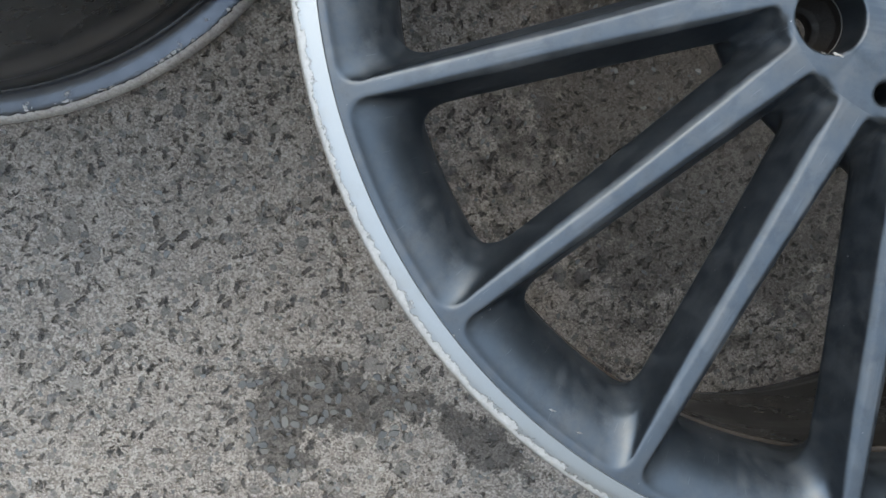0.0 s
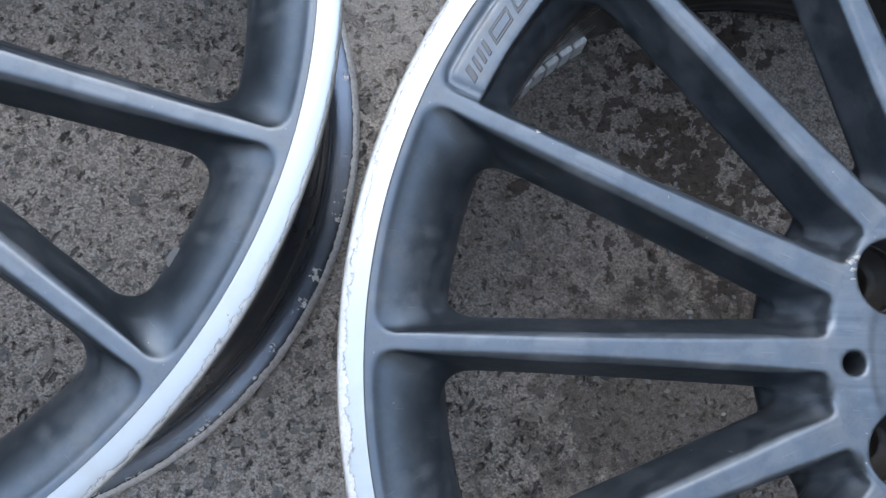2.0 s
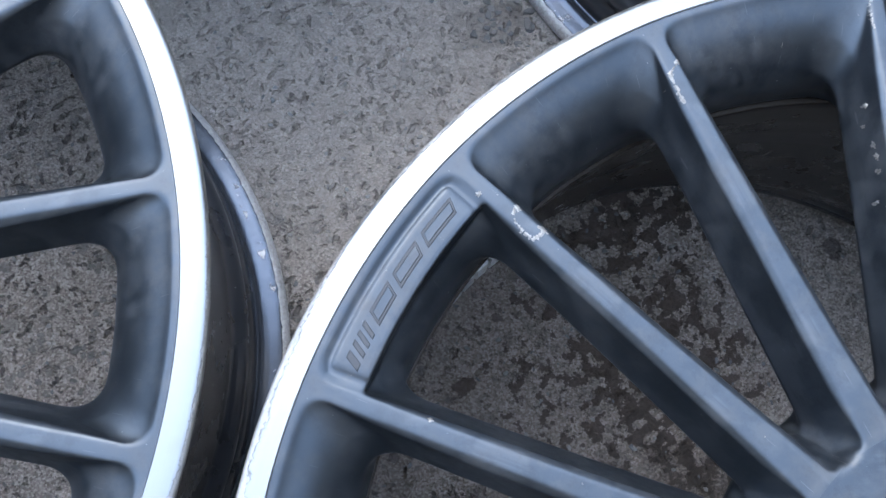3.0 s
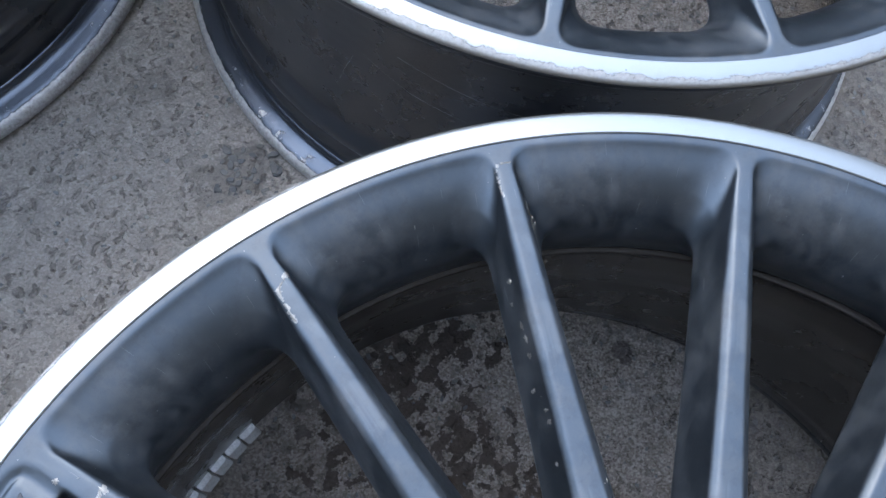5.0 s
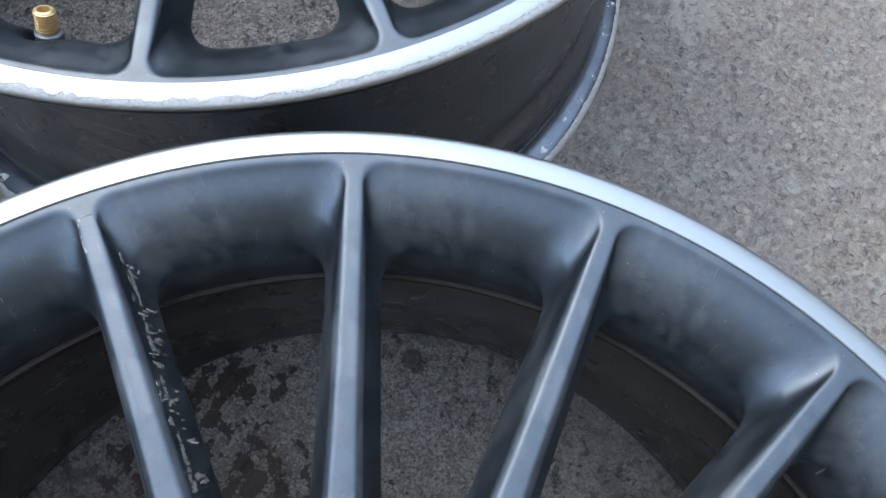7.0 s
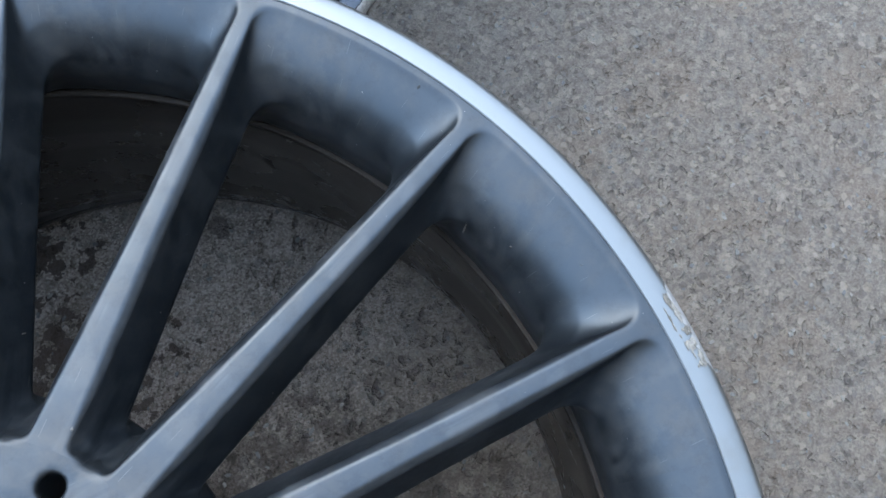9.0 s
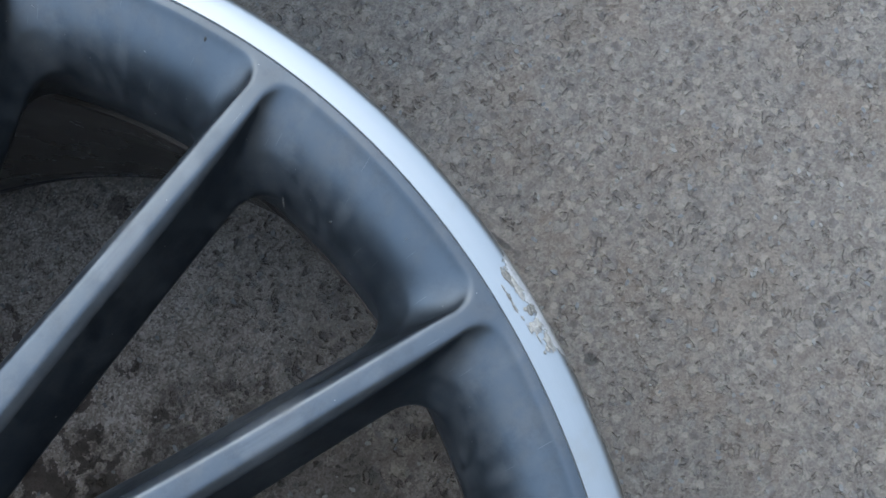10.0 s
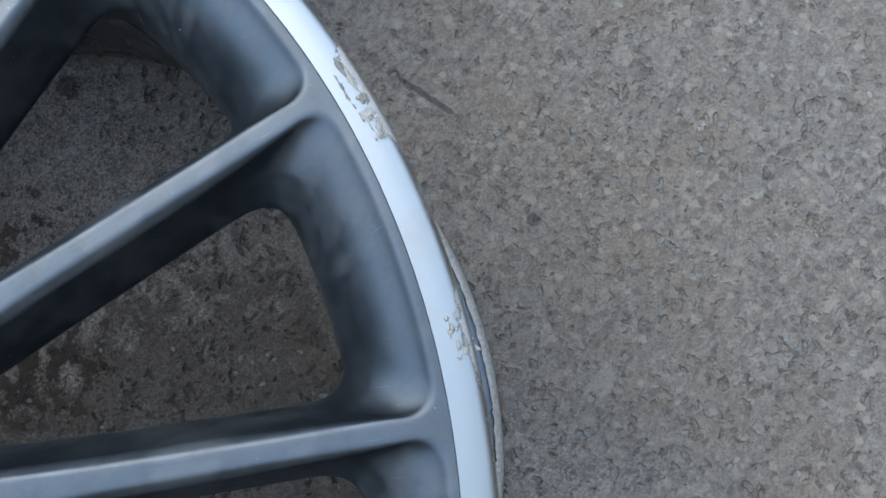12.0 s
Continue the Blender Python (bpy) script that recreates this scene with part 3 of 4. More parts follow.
def nets(f, rs, ts, zs, clamp_r=(None, None), clamp_t=(None, None)):
    """Surface of f = 0 on a grid of radius, angle and height; returns places, faces and normals."""
    g = np.meshgrid(rs, ts, zs, indexing="ij")
    val = f(*g)
    neg = val < 0
    shape = tuple(n - 1 for n in val.shape)
    acc, cnt = np.zeros(shape + (3,)), np.zeros(shape)
    pos = np.stack(g, -1)
    sl = lambda o, n: slice(o, n + o)
    for ax in range(3):
        o1 = [(u, v) for u in (0, 1) for v in (0, 1)]
        for u, v in o1:
            lo, hi = [0, 0, 0], [0, 0, 0]
            rest = [q for q in range(3) if q != ax]
            lo[rest[0]] = hi[rest[0]] = u
            lo[rest[1]] = hi[rest[1]] = v
            hi[ax] = 1
            ia = tuple(sl(lo[q], shape[q]) for q in range(3))
            ib = tuple(sl(hi[q], shape[q]) for q in range(3))
            a, b = val[ia], val[ib]
            cross = (a < 0) != (b < 0)
            w = np.where(cross, a / np.where(cross, a - b, 1), 0)
            acc += np.where(cross[..., None], pos[ia] + (pos[ib] - pos[ia]) * w[..., None], 0)
            cnt += cross
    cells = np.argwhere(cnt > 0)
    index = -np.ones(shape, int)
    index[tuple(cells.T)] = np.arange(len(cells))
    p = acc[tuple(cells.T)] / cnt[tuple(cells.T)][:, None]
    lock_r, lock_t = np.zeros(len(p), bool), np.zeros(len(p), bool)
    for lock, col, (lo, hi) in ((lock_r, 0, clamp_r), (lock_t, 1, clamp_t)):
        for value, at in ((lo, 0), (hi, shape[col] - 1)):
            if value is not None:
                s = cells[:, col] == at
                p[s, col] = value
                lock[s] = True

    def gradient(q):
        h = 2e-4
        r, t, z = q.T
        return np.stack([(f(r + h, t, z) - f(r - h, t, z)) / (2 * h), (f(r, t + h / r, z) - f(r, t - h / r, z)) / (2 * h), (f(r, t, z + h) - f(r, t, z - h)) / (2 * h)], -1)

    for _ in range(4):
        gr = gradient(p)
        gr[lock_r, 0] = 0
        gr[lock_t, 1] = 0
        step = f(*p.T)[:, None] * gr / np.maximum((gr ** 2).sum(-1, keepdims=True), 0.05)
        step = np.clip(step, -0.0012, 0.0012)
        p[:, 0] -= step[:, 0]
        p[:, 1] -= step[:, 1] / p[:, 0]
        p[:, 2] -= step[:, 2]
    gr = gradient(p)
    r, t, z = p.T
    verts = np.stack([r * np.cos(t), r * np.sin(t), z], -1)
    norm = np.stack([gr[:, 0] * np.cos(t) - gr[:, 1] * np.sin(t), gr[:, 0] * np.sin(t) + gr[:, 1] * np.cos(t), gr[:, 2]], -1)
    norm /= np.maximum(np.linalg.norm(norm, axis=1, keepdims=True), 1e-9)
    faces = []
    for ax in range(3):
        b, c = [(1, 2), (2, 0), (0, 1)][ax]
        n = val.shape
        lo = [slice(1, n[q] - 1) for q in range(3)]
        hi = list(lo)
        lo[ax], hi[ax] = slice(0, n[ax] - 1), slice(1, n[ax])
        A, B = neg[tuple(lo)], neg[tuple(hi)]
        e = np.argwhere(A != B)
        if not len(e):
            continue
        inside = A[tuple(e.T)]
        base = e.copy()
        for q in range(3):
            if q != ax:
                base[:, q] += 1
        quad = []
        for db, dc in ((-1, -1), (0, -1), (0, 0), (-1, 0)):
            cc = base.copy()
            cc[:, b] += db
            cc[:, c] += dc
            quad.append(index[tuple(cc.T)])
        quad = np.stack(quad, -1)
        quad[~inside] = quad[~inside][:, ::-1]
        faces.append(quad)
    return verts, np.concatenate(faces), norm


def lines(*stretches):
    """Grid lines: (from, to, step) one after another."""
    out = []
    for lo, hi, step in stretches:
        out += list(np.linspace(lo, hi, max(2, round((hi - lo) / step) + 1)))[:-1]
    return np.array(out + [stretches[-1][1]])


def cells_between(walls):
    """Grid lines half a cell beside each wall, so that the first and the last cell straddle the ends."""
    mid = (walls[1:] + walls[:-1]) / 2
    return np.concatenate([[2 * walls[0] - mid[0]], mid, [2 * walls[-1] - mid[-1]]])


ZS = lines((0.1805, 0.2155, 0.0025), (0.2155, 0.2350, 0.0017), (0.2350, 0.2450, 0.0008))
HALF_TURN = lines((0, radians(2.6), radians(0.29)), (radians(2.6), radians(5.4), radians(0.42)), (radians(5.4), HALF, radians(0.66)))
SECTOR_T = np.concatenate([-HALF_TURN[:0:-1], HALF_TURN])
SECTOR_R = lines((R_HUB, 0.20, 0.0026), (0.20, 0.238, 0.0018), (0.238, R_FACE, 0.0011))


def sector(f, k=0):
    turn = k * 2 * HALF
    v, fc, nm = nets(f, cells_between(SECTOR_R), cells_between(SECTOR_T) + turn, ZS, (R_HUB, R_FACE), (turn - HALF, turn + HALF))
    back = np.array([[math.cos(turn), -math.sin(turn), 0], [math.sin(turn), math.cos(turn), 0], [0, 0, 1]])
    return v @ back, fc, nm @ back


spoke_data = sector(face_solid)
HUB_T = np.concatenate([SECTOR_T[:-1] + 2 * HALF * k for k in range(SPOKES)] + [[2 * math.pi - HALF]])
hub_data = nets(face_solid, cells_between(lines((0.0308, R_HUB, 0.0026))), cells_between(HUB_T), ZS, (None, R_HUB), (-HALF, 2 * math.pi - HALF))

# ---- ground ----
def axis(lo, hi, step, far):
    """Grid lines: even and fine from lo to hi, then ever wider out to far."""
    mid = list(np.arange(lo, hi + step / 2, step))
    out, s = [], step
    a, c = mid[0], mid[-1]
    left, right = [], []
    while c < far:
        s *= 1.35
        a, c = a - s, c + s
        left.append(a)
        right.append(c)
    return np.array(left[::-1] + mid + right)


GX, GY = axis(-0.62, 0.66, 0.0022, 60.0), axis(-0.46, 0.72, 0.0022, 60.0)
rng = np.random.default_rng(7)


def value_noise(x, y, cell, seed):
    g = np.random.default_rng(seed).random((256, 256))
    u, v = x / cell, y / cell
    i, j = np.floor(u).astype(int), np.floor(v).astype(int)
    fu, fv = u - i, v - j
    fu, fv = fu * fu * (3 - 2 * fu), fv * fv * (3 - 2 * fv)
    p = lambda a, c: g[a % 256, c % 256]
    return (p(i, j) * (1 - fu) + p(i + 1, j) * fu) * (1 - fv) + (p(i, j + 1) * (1 - fu) + p(i + 1, j + 1) * fu) * fv - 0.5


mx, my = np.meshgrid(GX, GY)
relief = 0.0016 * value_noise(mx, my, 0.09, 1) + 0.0012 * value_noise(mx, my, 0.017, 2) + 0.0013 * value_noise(mx, my, 0.006, 3)
# pits where chips have broken out
core_x, core_y = (GX > -0.62) & (GX < 0.66), (GY > -0.46) & (GY < 0.72)
x0, y0 = np.argmax(core_x), np.argmax(core_y)
for _ in range(5200):
    px, py = rng.uniform(-0.6, 0.64), rng.uniform(-0.44, 0.70)
    la, wa, tu, de = rng.uniform(0.0025, 0.0060), rng.uniform(0.0016, 0.0030), rng.uniform(0, math.pi), rng.uniform(0.0008, 0.0024) * (1.0 if px < 0.15 else 0.6)
    ix, iy = x0 + int((px - GX[x0]) / 0.0022), y0 + int((py - GY[y0]) / 0.0022)
    sx, sy = slice(ix - 4, ix + 5), slice(iy - 4, iy + 5)
    dx, dy = mx[sy, sx] - px, my[sy, sx] - py
    q = ((dx * math.cos(tu) + dy * math.sin(tu)) / la) ** 2 + ((dy * math.cos(tu) - dx * math.sin(tu)) / wa) ** 2
    relief[sy, sx] -= de * np.exp(-q)
PATCHES = [(-0.222, -0.277, 0.066, 0.028), (-0.258, -0.305, 0.022, 0.038), (-0.117, 0.371, 0.028, 0.022)]
for px, py, rx, ry in PATCHES:
    q = np.minimum(((mx - px) / rx) ** 2 + ((my - py) / ry) ** 2 + 1.2 * value_noise(mx, my, 0.012, 5), 50)
    relief -= 0.0022 / (1 + np.exp((q - 0.9) * 6))
relief -= relief.max()
relief *= np.exp(-np.maximum(np.hypot(mx, my) - 2, 0))
ny, nx = relief.shape
gv = np.stack([mx.ravel(), my.ravel(), relief.ravel()], -1)
idx = np.arange(nx * ny).reshape(ny, nx)
gf = np.stack([idx[:-1, :-1], idx[:-1, 1:], idx[1:, 1:], idx[1:, :-1]], -1).reshape(-1, 4)
gme = bpy.data.meshes.new("ground")
gme.vertices.add(len(gv))
gme.vertices.foreach_set("co", gv.ravel())
gme.loops.add(gf.size)
gme.loops.foreach_set("vertex_index", gf.ravel())
gme.polygons.add(len(gf))
gme.polygons.foreach_set("loop_start", np.arange(0, gf.size, 4))
gme.polygons.foreach_set("use_smooth", np.ones(len(gf), bool))
gme.update(calc_edges=True)
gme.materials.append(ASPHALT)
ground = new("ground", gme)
tagged(ground, "weathered grey asphalt with exposed stone chips and damp stains", "ground", kind="structure")


def ground_z(x, y):
    i = min(max(int(np.searchsorted(GX, x)), 0), nx - 1)
    j = min(max(int(np.searchsorted(GY, y)), 0), ny - 1)
    return float(relief[j, i])


def stone_shape(seed):
    """A flat angular chip: two rings and two caps."""
    g = np.random.default_rng(seed)
    n = 6
    a = np.arange(n) / n * 2 * math.pi + g.uniform(-0.3, 0.3, n)
    rad = g.uniform(0.65, 1.1, n)
    low = [(rad[i] * math.cos(a[i]), rad[i] * math.sin(a[i]) * 0.7, -0.35) for i in range(n)]
    tilt = g.uniform(-0.12, 0.12, 2)
    high = [(0.72 * x, 0.72 * y, 0.22 + tilt[0] * x + tilt[1] * y) for x, y, _ in low]
    faces = [(i, (i + 1) % n, n + (i + 1) % n, n + i) for i in range(n)] + [tuple(range(n, 2 * n))]
    return low + high, faces


# ---- unseen walls added to block low light and darken reflections ----
def wall_coat():
    m, nt, b = material("added_wall_coat")
    co = object_coord(nt)
    nt.links.new(ramp(nt, noise_tex(nt, co, 1.2, 6, 0.65), [(0.3, (0.19, 0.166, 0.142)), (0.7, (0.26, 0.232, 0.20))]), b.inputs["Base Color"])
    b.inputs["Roughness"].default_value = 0.9
    bump(nt, b, noise_tex(nt, co, 60.0, 4), 0.3, 0.01)
    return m


WALL = wall_coat()


def blocker_wall(name, x, y, long, thick, high):
    bm = bmesh.new()
    bmesh.ops.create_cube(bm, size=1.0, matrix=Matrix.Translation((x, y, high / 2 - 0.02)) @ Matrix.Diagonal((long, thick, high, 1)))
    bmesh.ops.bevel(bm, geom=bm.edges[:], offset=0.01, segments=1, affect="EDGES")
    me = bpy.data.meshes.new(name)
    bm.to_mesh(me)
    bm.free()
    me.materials.append(WALL)
    return tagged(new(name, me), "plain added wall, unseen, blocking low light", "wall", kind="structure")


blocker_wall("blocker_south", 0.0, -2.4, 11.0, 0.2, 4.4)
blocker_wall("blocker_north", 0.0, 6.1, 11.0, 0.2, 4.2)
blocker_wall("blocker_east", 4.6, 1.85, 0.2, 8.3, 4.0)
blocker_wall("blocker_west", -5.4, 1.85, 0.2, 8.3, 3.0)

# ---- wheels ----
def top_z(f, r, th):
    """Height of the face at a place."""
    zs = np.linspace(0.2490, 0.185, 260)
    v = f(np.full_like(zs, r), np.full_like(zs, th), zs)
    i = int(np.argmax(v < 0))
    if v[i] >= 0:
        return None
    return float(zs[i] + (zs[i - 1] - zs[i]) * v[i] / (v[i] - v[i - 1])) if i else float(zs[0])


def flake(wheel, r, th, long, wide, turn=0.0, seed=0, mat=None, name="paint_chip", f=face_solid, lift=0.00025):
    """A ragged bare spot lying on the wheel's face."""
    middle = top_z(f, r, th)
    if middle is None:
        return None
    g = np.random.default_rng(seed)
    n = 17
    verts = []
    for ring in (0.55, 1.0):
        for i in range(n):
            a = 2 * math.pi * i / n
            q = ring * (g.uniform(0.45, 1.25) if ring == 1.0 else 1.0)
            u, v = long * q * math.cos(a), wide * q * math.sin(a)
            du, dv = u * math.cos(turn) - v * math.sin(turn), u * math.sin(turn) + v * math.cos(turn)
            rr, tt = r + du, th + dv / r
            z = top_z(f, rr, tt)
            z = middle if z is None or abs(z - middle) > 0.004 else z
            verts.append((rr * math.cos(tt), rr * math.sin(tt), z + (lift if ring < 1 else lift * 0.1)))
    faces = [tuple(range(n))] + [(i, n + i, n + (i + 1) % n, (i + 1) % n) for i in range(n)]
    return add_mesh(name, verts, faces, mat or CHIP, wheel)


def ribbon(wheel, path, wide, seed, mat=None, name="paint_chip", f=face_solid, step=0.0006):
    """A crumbly bare streak along (radius, spoke number) places."""
    g = np.random.default_rng(seed)
    rows = []
    for (r0, k0), (r1, k1) in zip(path, path[1:]):
        count = max(2, int(math.hypot(r1 - r0, (k1 - k0) * 2 * HALF * r0) / step))
        rows += [(r0 + (r1 - r0) * i / count, k0 + (k1 - k0) * i / count) for i in range(count)]
    verts, faces = [], []
    for i, (r, k) in enumerate(rows):
        (ra, ka), (rb, kb) = rows[max(i - 1, 0)], rows[min(i + 1, len(rows) - 1)]
        du, dv = rb - ra, -(kb - ka) * 2 * HALF * r
        ln = math.hypot(du, dv)
        nu, nv = -dv / ln, du / ln
        for side in (-1, 0, 1):
            off = side * wide * g.uniform(0.15, 1.0) + wide * 0.3 * g.uniform(-1, 1)
            rr, tt = r + nu * off, -k * 2 * HALF + nv * off / r
            z = top_z(f, rr, tt)
            verts.append((rr * math.cos(tt), rr * math.sin(tt), (z if z else Z_TOP) + (0.0002 if side == 0 else 0.00003)))
        if i and g.random() > 0.10:
            a = 3 * (i - 1)
            faces += [(a, a + 3, a + 4, a + 1), (a + 1, a + 4, a + 5, a + 2)]
    return add_mesh(name, verts, faces, mat or CHIP, wheel, smooth=False)


def wall_scratch(wheel, path, wide, seed, mat):
    """A thin scratch on the barrel along (degrees, radius, height) places."""
    g = np.random.default_rng(seed)
    verts, faces = [], []
    n = 14
    for i in range(n + 1):
        u = i / n * (len(path) - 1)
        j = min(int(u), len(path) - 2)
        d, r, z = (a + (b - a) * (u - j) for a, b in zip(path[j], path[j + 1]))
        for side in (-1, 1):
            al = radians(d) + side * wide * g.uniform(0.2, 1) / r + g.normal(0, 0.0006)
            verts.append((r * math.cos(al), r * math.sin(al), z + side * wide * g.uniform(0.2, 1)))
        if i:
            faces.append((2 * i - 2, 2 * i - 1, 2 * i + 1, 2 * i))
    return add_mesh("scuff_mark", verts, faces, mat, wheel)


def tube(name, base, axis_dir, rings, mat, parent, label="", n=20):
    """Round solid along an axis; rings: (distance along, radius)."""
    q = Vector(axis_dir).to_track_quat("Z", "Y").to_matrix()
    verts = [tuple(Vector(base) + q @ Vector((r * math.cos(2 * math.pi * i / n), r * math.sin(2 * math.pi * i / n), d))) for d, r in rings for i in range(n)]
    faces = [(k * n + i, k * n + (i + 1) % n, (k + 1) * n + (i + 1) % n, (k + 1) * n + i) for k in range(len(rings) - 1) for i in range(n)]
    faces += [tuple(range(n))[::-1], tuple(range((len(rings) - 1) * n, len(rings) * n))]
    return add_mesh(name, verts, faces, mat, parent, label, sharp=35)


BARREL = [(0.2490, 0.2384), (0.2582, 0.2384), (0.2584, 0.2350), (0.2560, 0.2312), (0.2490, 0.2300), (0.2440, 0.2280)] + [(0.2308 + 0.0112 * u * u, 0.150 + 0.074 * u) for u in (1.0, 0.86, 0.72, 0.58, 0.44, 0.30, 0.15, 0.0)] + [(0.2312, 0.1200), (0.2320, 0.0900), (0.2324, 0.0680), (0.2356, 0.0622), (0.2396, 0.0582), (0.2404, 0.0535), (0.2388, 0.0485), (0.2362, 0.0440), (0.2366, 0.0400), (0.2398, 0.0350), (0.2402, 0.0230), (0.2340, 0.0230), (0.2330, 0.0350), (0.2285, 0.0500), (0.2265, 0.0900), (0.2248, 0.1250), (0.2212, 0.1480), (0.2198, 0.1650), (0.2200, 0.1830), (0.2250, 0.1960), (0.2330, 0.2060), (0.2380, 0.2200)]
REAR = [(0.2404, 0.0235), (0.2415, 0.0190), (0.2450, 0.0168), (0.2530, 0.0150), (0.2568, 0.0128), (0.2586, 0.0085), (0.2578, 0.0025), (0.2545, 0.0002), (0.2480, 0.0010), (0.2370, 0.0120), (0.2345, 0.0230)]
LIP = [(R_FACE, 0.2385), (R_FACE, 0.2426), (R_FACE + 0.0004, 0.2430), (0.2530, 0.2427), (0.2565, 0.2423), (0.2574, 0.2420), (0.2582, 0.2416), (0.2587, 0.2410), (0.2590, 0.2402), (0.2590, 0.2394), (0.2587, 0.2386), (0.2580, 0.2381), (0.2560, 0.2385)]


SEAT = [(0.0150, 0.2240), (0.0150, 0.2060), (0.0078, 0.2060), (0.0078, 0.2120), (0.0100, 0.2140), (0.0138, 0.2200), (0.0141, 0.2240)]


def bolt_seat(w, al):
    """The dark conical seat inside a bolt hole."""
    if "bolt_seat" not in SHARED:
        ob = SHARED["bolt_seat"] = lathe("bolt_seat", rounded(SEAT, 0.0006, 2), SEAT_DIRT, w, "dark dirty bolt seat", n=40)
    else:
        ob = new("bolt_seat", SHARED["bolt_seat"].data)
        ob.parent = w
        tagged(ob, "dark dirty bolt seat")
    ob.matrix_basis = pose(0.056 * math.cos(al), 0.056 * math.sin(al), 0)


def alloy_wheel(label, lip_mat, variants=None):
    """Cast wheel lying face up: hub, spokes, bright lip, barrel and rear flange. variants: other spoke shapes by number."""
    w = empty("alloy_wheel")
    tagged(w, label, "wheel", group="alloy wheels on the asphalt")
    for k in range(SPOKES):
        if variants and k in variants:
            ob = add_mesh("spoke", *sector(variants[k], k)[:2], PAINT, w, normals=sector(variants[k], k)[2])
        else:
            if "spoke" not in SHARED:
                SHARED["spoke"] = add_mesh("spoke", *spoke_data[:2], PAINT, w, normals=spoke_data[2])
                ob = SHARED["spoke"]
            else:
                ob = new("spoke", SHARED["spoke"].data)
                ob.parent = w
        ob.matrix_basis = pose(0, 0, 0, 0, 0, k * 360 / SPOKES)
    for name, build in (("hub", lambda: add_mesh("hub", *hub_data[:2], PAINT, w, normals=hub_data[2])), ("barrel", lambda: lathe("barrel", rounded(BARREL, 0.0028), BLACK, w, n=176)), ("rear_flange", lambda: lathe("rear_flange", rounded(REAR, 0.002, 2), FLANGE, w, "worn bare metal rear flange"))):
        if name not in SHARED:
            SHARED[name] = build()
        else:
            ob = new(name, SHARED[name].data)
            ob.parent = w
            if name == "rear_flange":
                tagged(ob, "worn bare metal rear flange")
    for j in range(5):
        bolt_seat(w, radians(36 + 72 * j) + LUG_TURN)
    lathe("lip", LIP, lip_mat, w, "machined bright aluminium lip with kerb scrapes", n=360, sharp=28)
    return w


SHARED = {}
W1 = alloy_wheel("anthracite alloy wheel, scraped bright lip, chipped paint, lying face up", SILVER[0], {14: badge_solid, 15: badge_solid})
W1.matrix_basis = pose(0, 0, 0, 0, 0, 180)
W2 = alloy_wheel("anthracite alloy wheel with finely worn bright lip lying face up", SILVER[1])
W2.matrix_basis = pose(-0.5215, 0.1290, 0, 0, 0, -35.75)
W3 = alloy_wheel("anthracite alloy wheel with long kerb scrape and uncapped brass valve", SILVER[2], {0: valve_solid, 15: valve_solid})
W3.matrix_basis = pose(0.1293, 0.5141, 0, 0, 0, -113.55)
W4 = alloy_wheel("anthracite alloy wheel with worn rear flange lying beside the others", SILVER[1])
W4.matrix_basis = pose(-0.3914, 0.6462, 0, 0, 0, 10)


# name panel on the first wheel: raised slanted bars and plain blocks
def on_panel(u, v, lift):
    """u along the rim from the middle, v outwards, metres."""
    th, r = radians(-33.75) - u / 0.236, 0.2360 + v
    return (r * math.cos(th), r * math.sin(th), (top_z(badge_solid, r, th) or Z_TOP) + lift)


def slab(name, u, long, high, lean, low, lift, mat, parent):
    """A slanted plate on the panel, with sloping sides."""
    verts = []
    for grow, z in ((0.00035, low), (0.0, lift)):
        for i in range(9):
            f = i / 8
            verts.append(on_panel(u - grow + (long + 2 * grow) * f - lean / 2, -high / 2 - grow, z))
        for i in range(9):
            f = 1 - i / 8
            verts.append(on_panel(u - grow + (long + 2 * grow) * f + lean / 2, high / 2 + grow, z))
    n = len(verts) // 2
    faces = [(i, (i + 1) % n, n + (i + 1) % n, n + i) for i in range(n)]
    faces += [(n + i, n + i + 1, 2 * n - 2 - i, 2 * n - 1 - i) for i in range(8)]
    return add_mesh(name, verts, faces, mat, parent, smooth=False)


# dark outlines and bars put the shade of engraved edges into the colour
for u, long in ((-0.0345, 0.0024), (-0.0295, 0.0014), (-0.0258, 0.0014), (-0.0221, 0.0014), (-0.0168, 0.0120), (-0.0012, 0.0140), (0.0168, 0.0165)):
    base = slab("shade_outline" if long > 0.003 else "shade_bar", u, long, 0.0050, 0.0030, 0.0, 0.00022, BADGE, W1)
    if long > 0.003:
        slab("raised_block", u + 0.0009, long - 0.0018, 0.0030, 0.0018, 0.0002, 0.00048, PAINT, base)

# bare spots on the first wheel; k counts spokes backwards round the wheel
STEP = 2 * HALF


def chip(r, k, long, wide, seed, turn=0.0, mat=None, f=face_solid):
    flake(W1, r, -k * STEP, long, wide, turn, seed, mat, f=f)


chip(0.2317, 1.965, 0.0012, 0.0012, 1, f=badge_solid)
chip(0.2178, 2.03, 0.0016, 0.0013, 10, f=badge_solid)
ribbon(W1, [(0.2186, 2.02), (0.2160, 1.985), (0.2110, 1.968), (0.2060, 1.970)], 0.0010, 11, f=badge_solid)
ribbon(W1, [(0.2062, 1.965), (0.2048, 2.00), (0.2046, 2.03), (0.2072, 2.043)], 0.0013, 12, f=badge_solid)
chip(0.2056, 2.038, 0.0022, 0.0014, 13, f=badge_solid)
chip(0.2302, 3.03, 0.0016, 0.0014, 30)
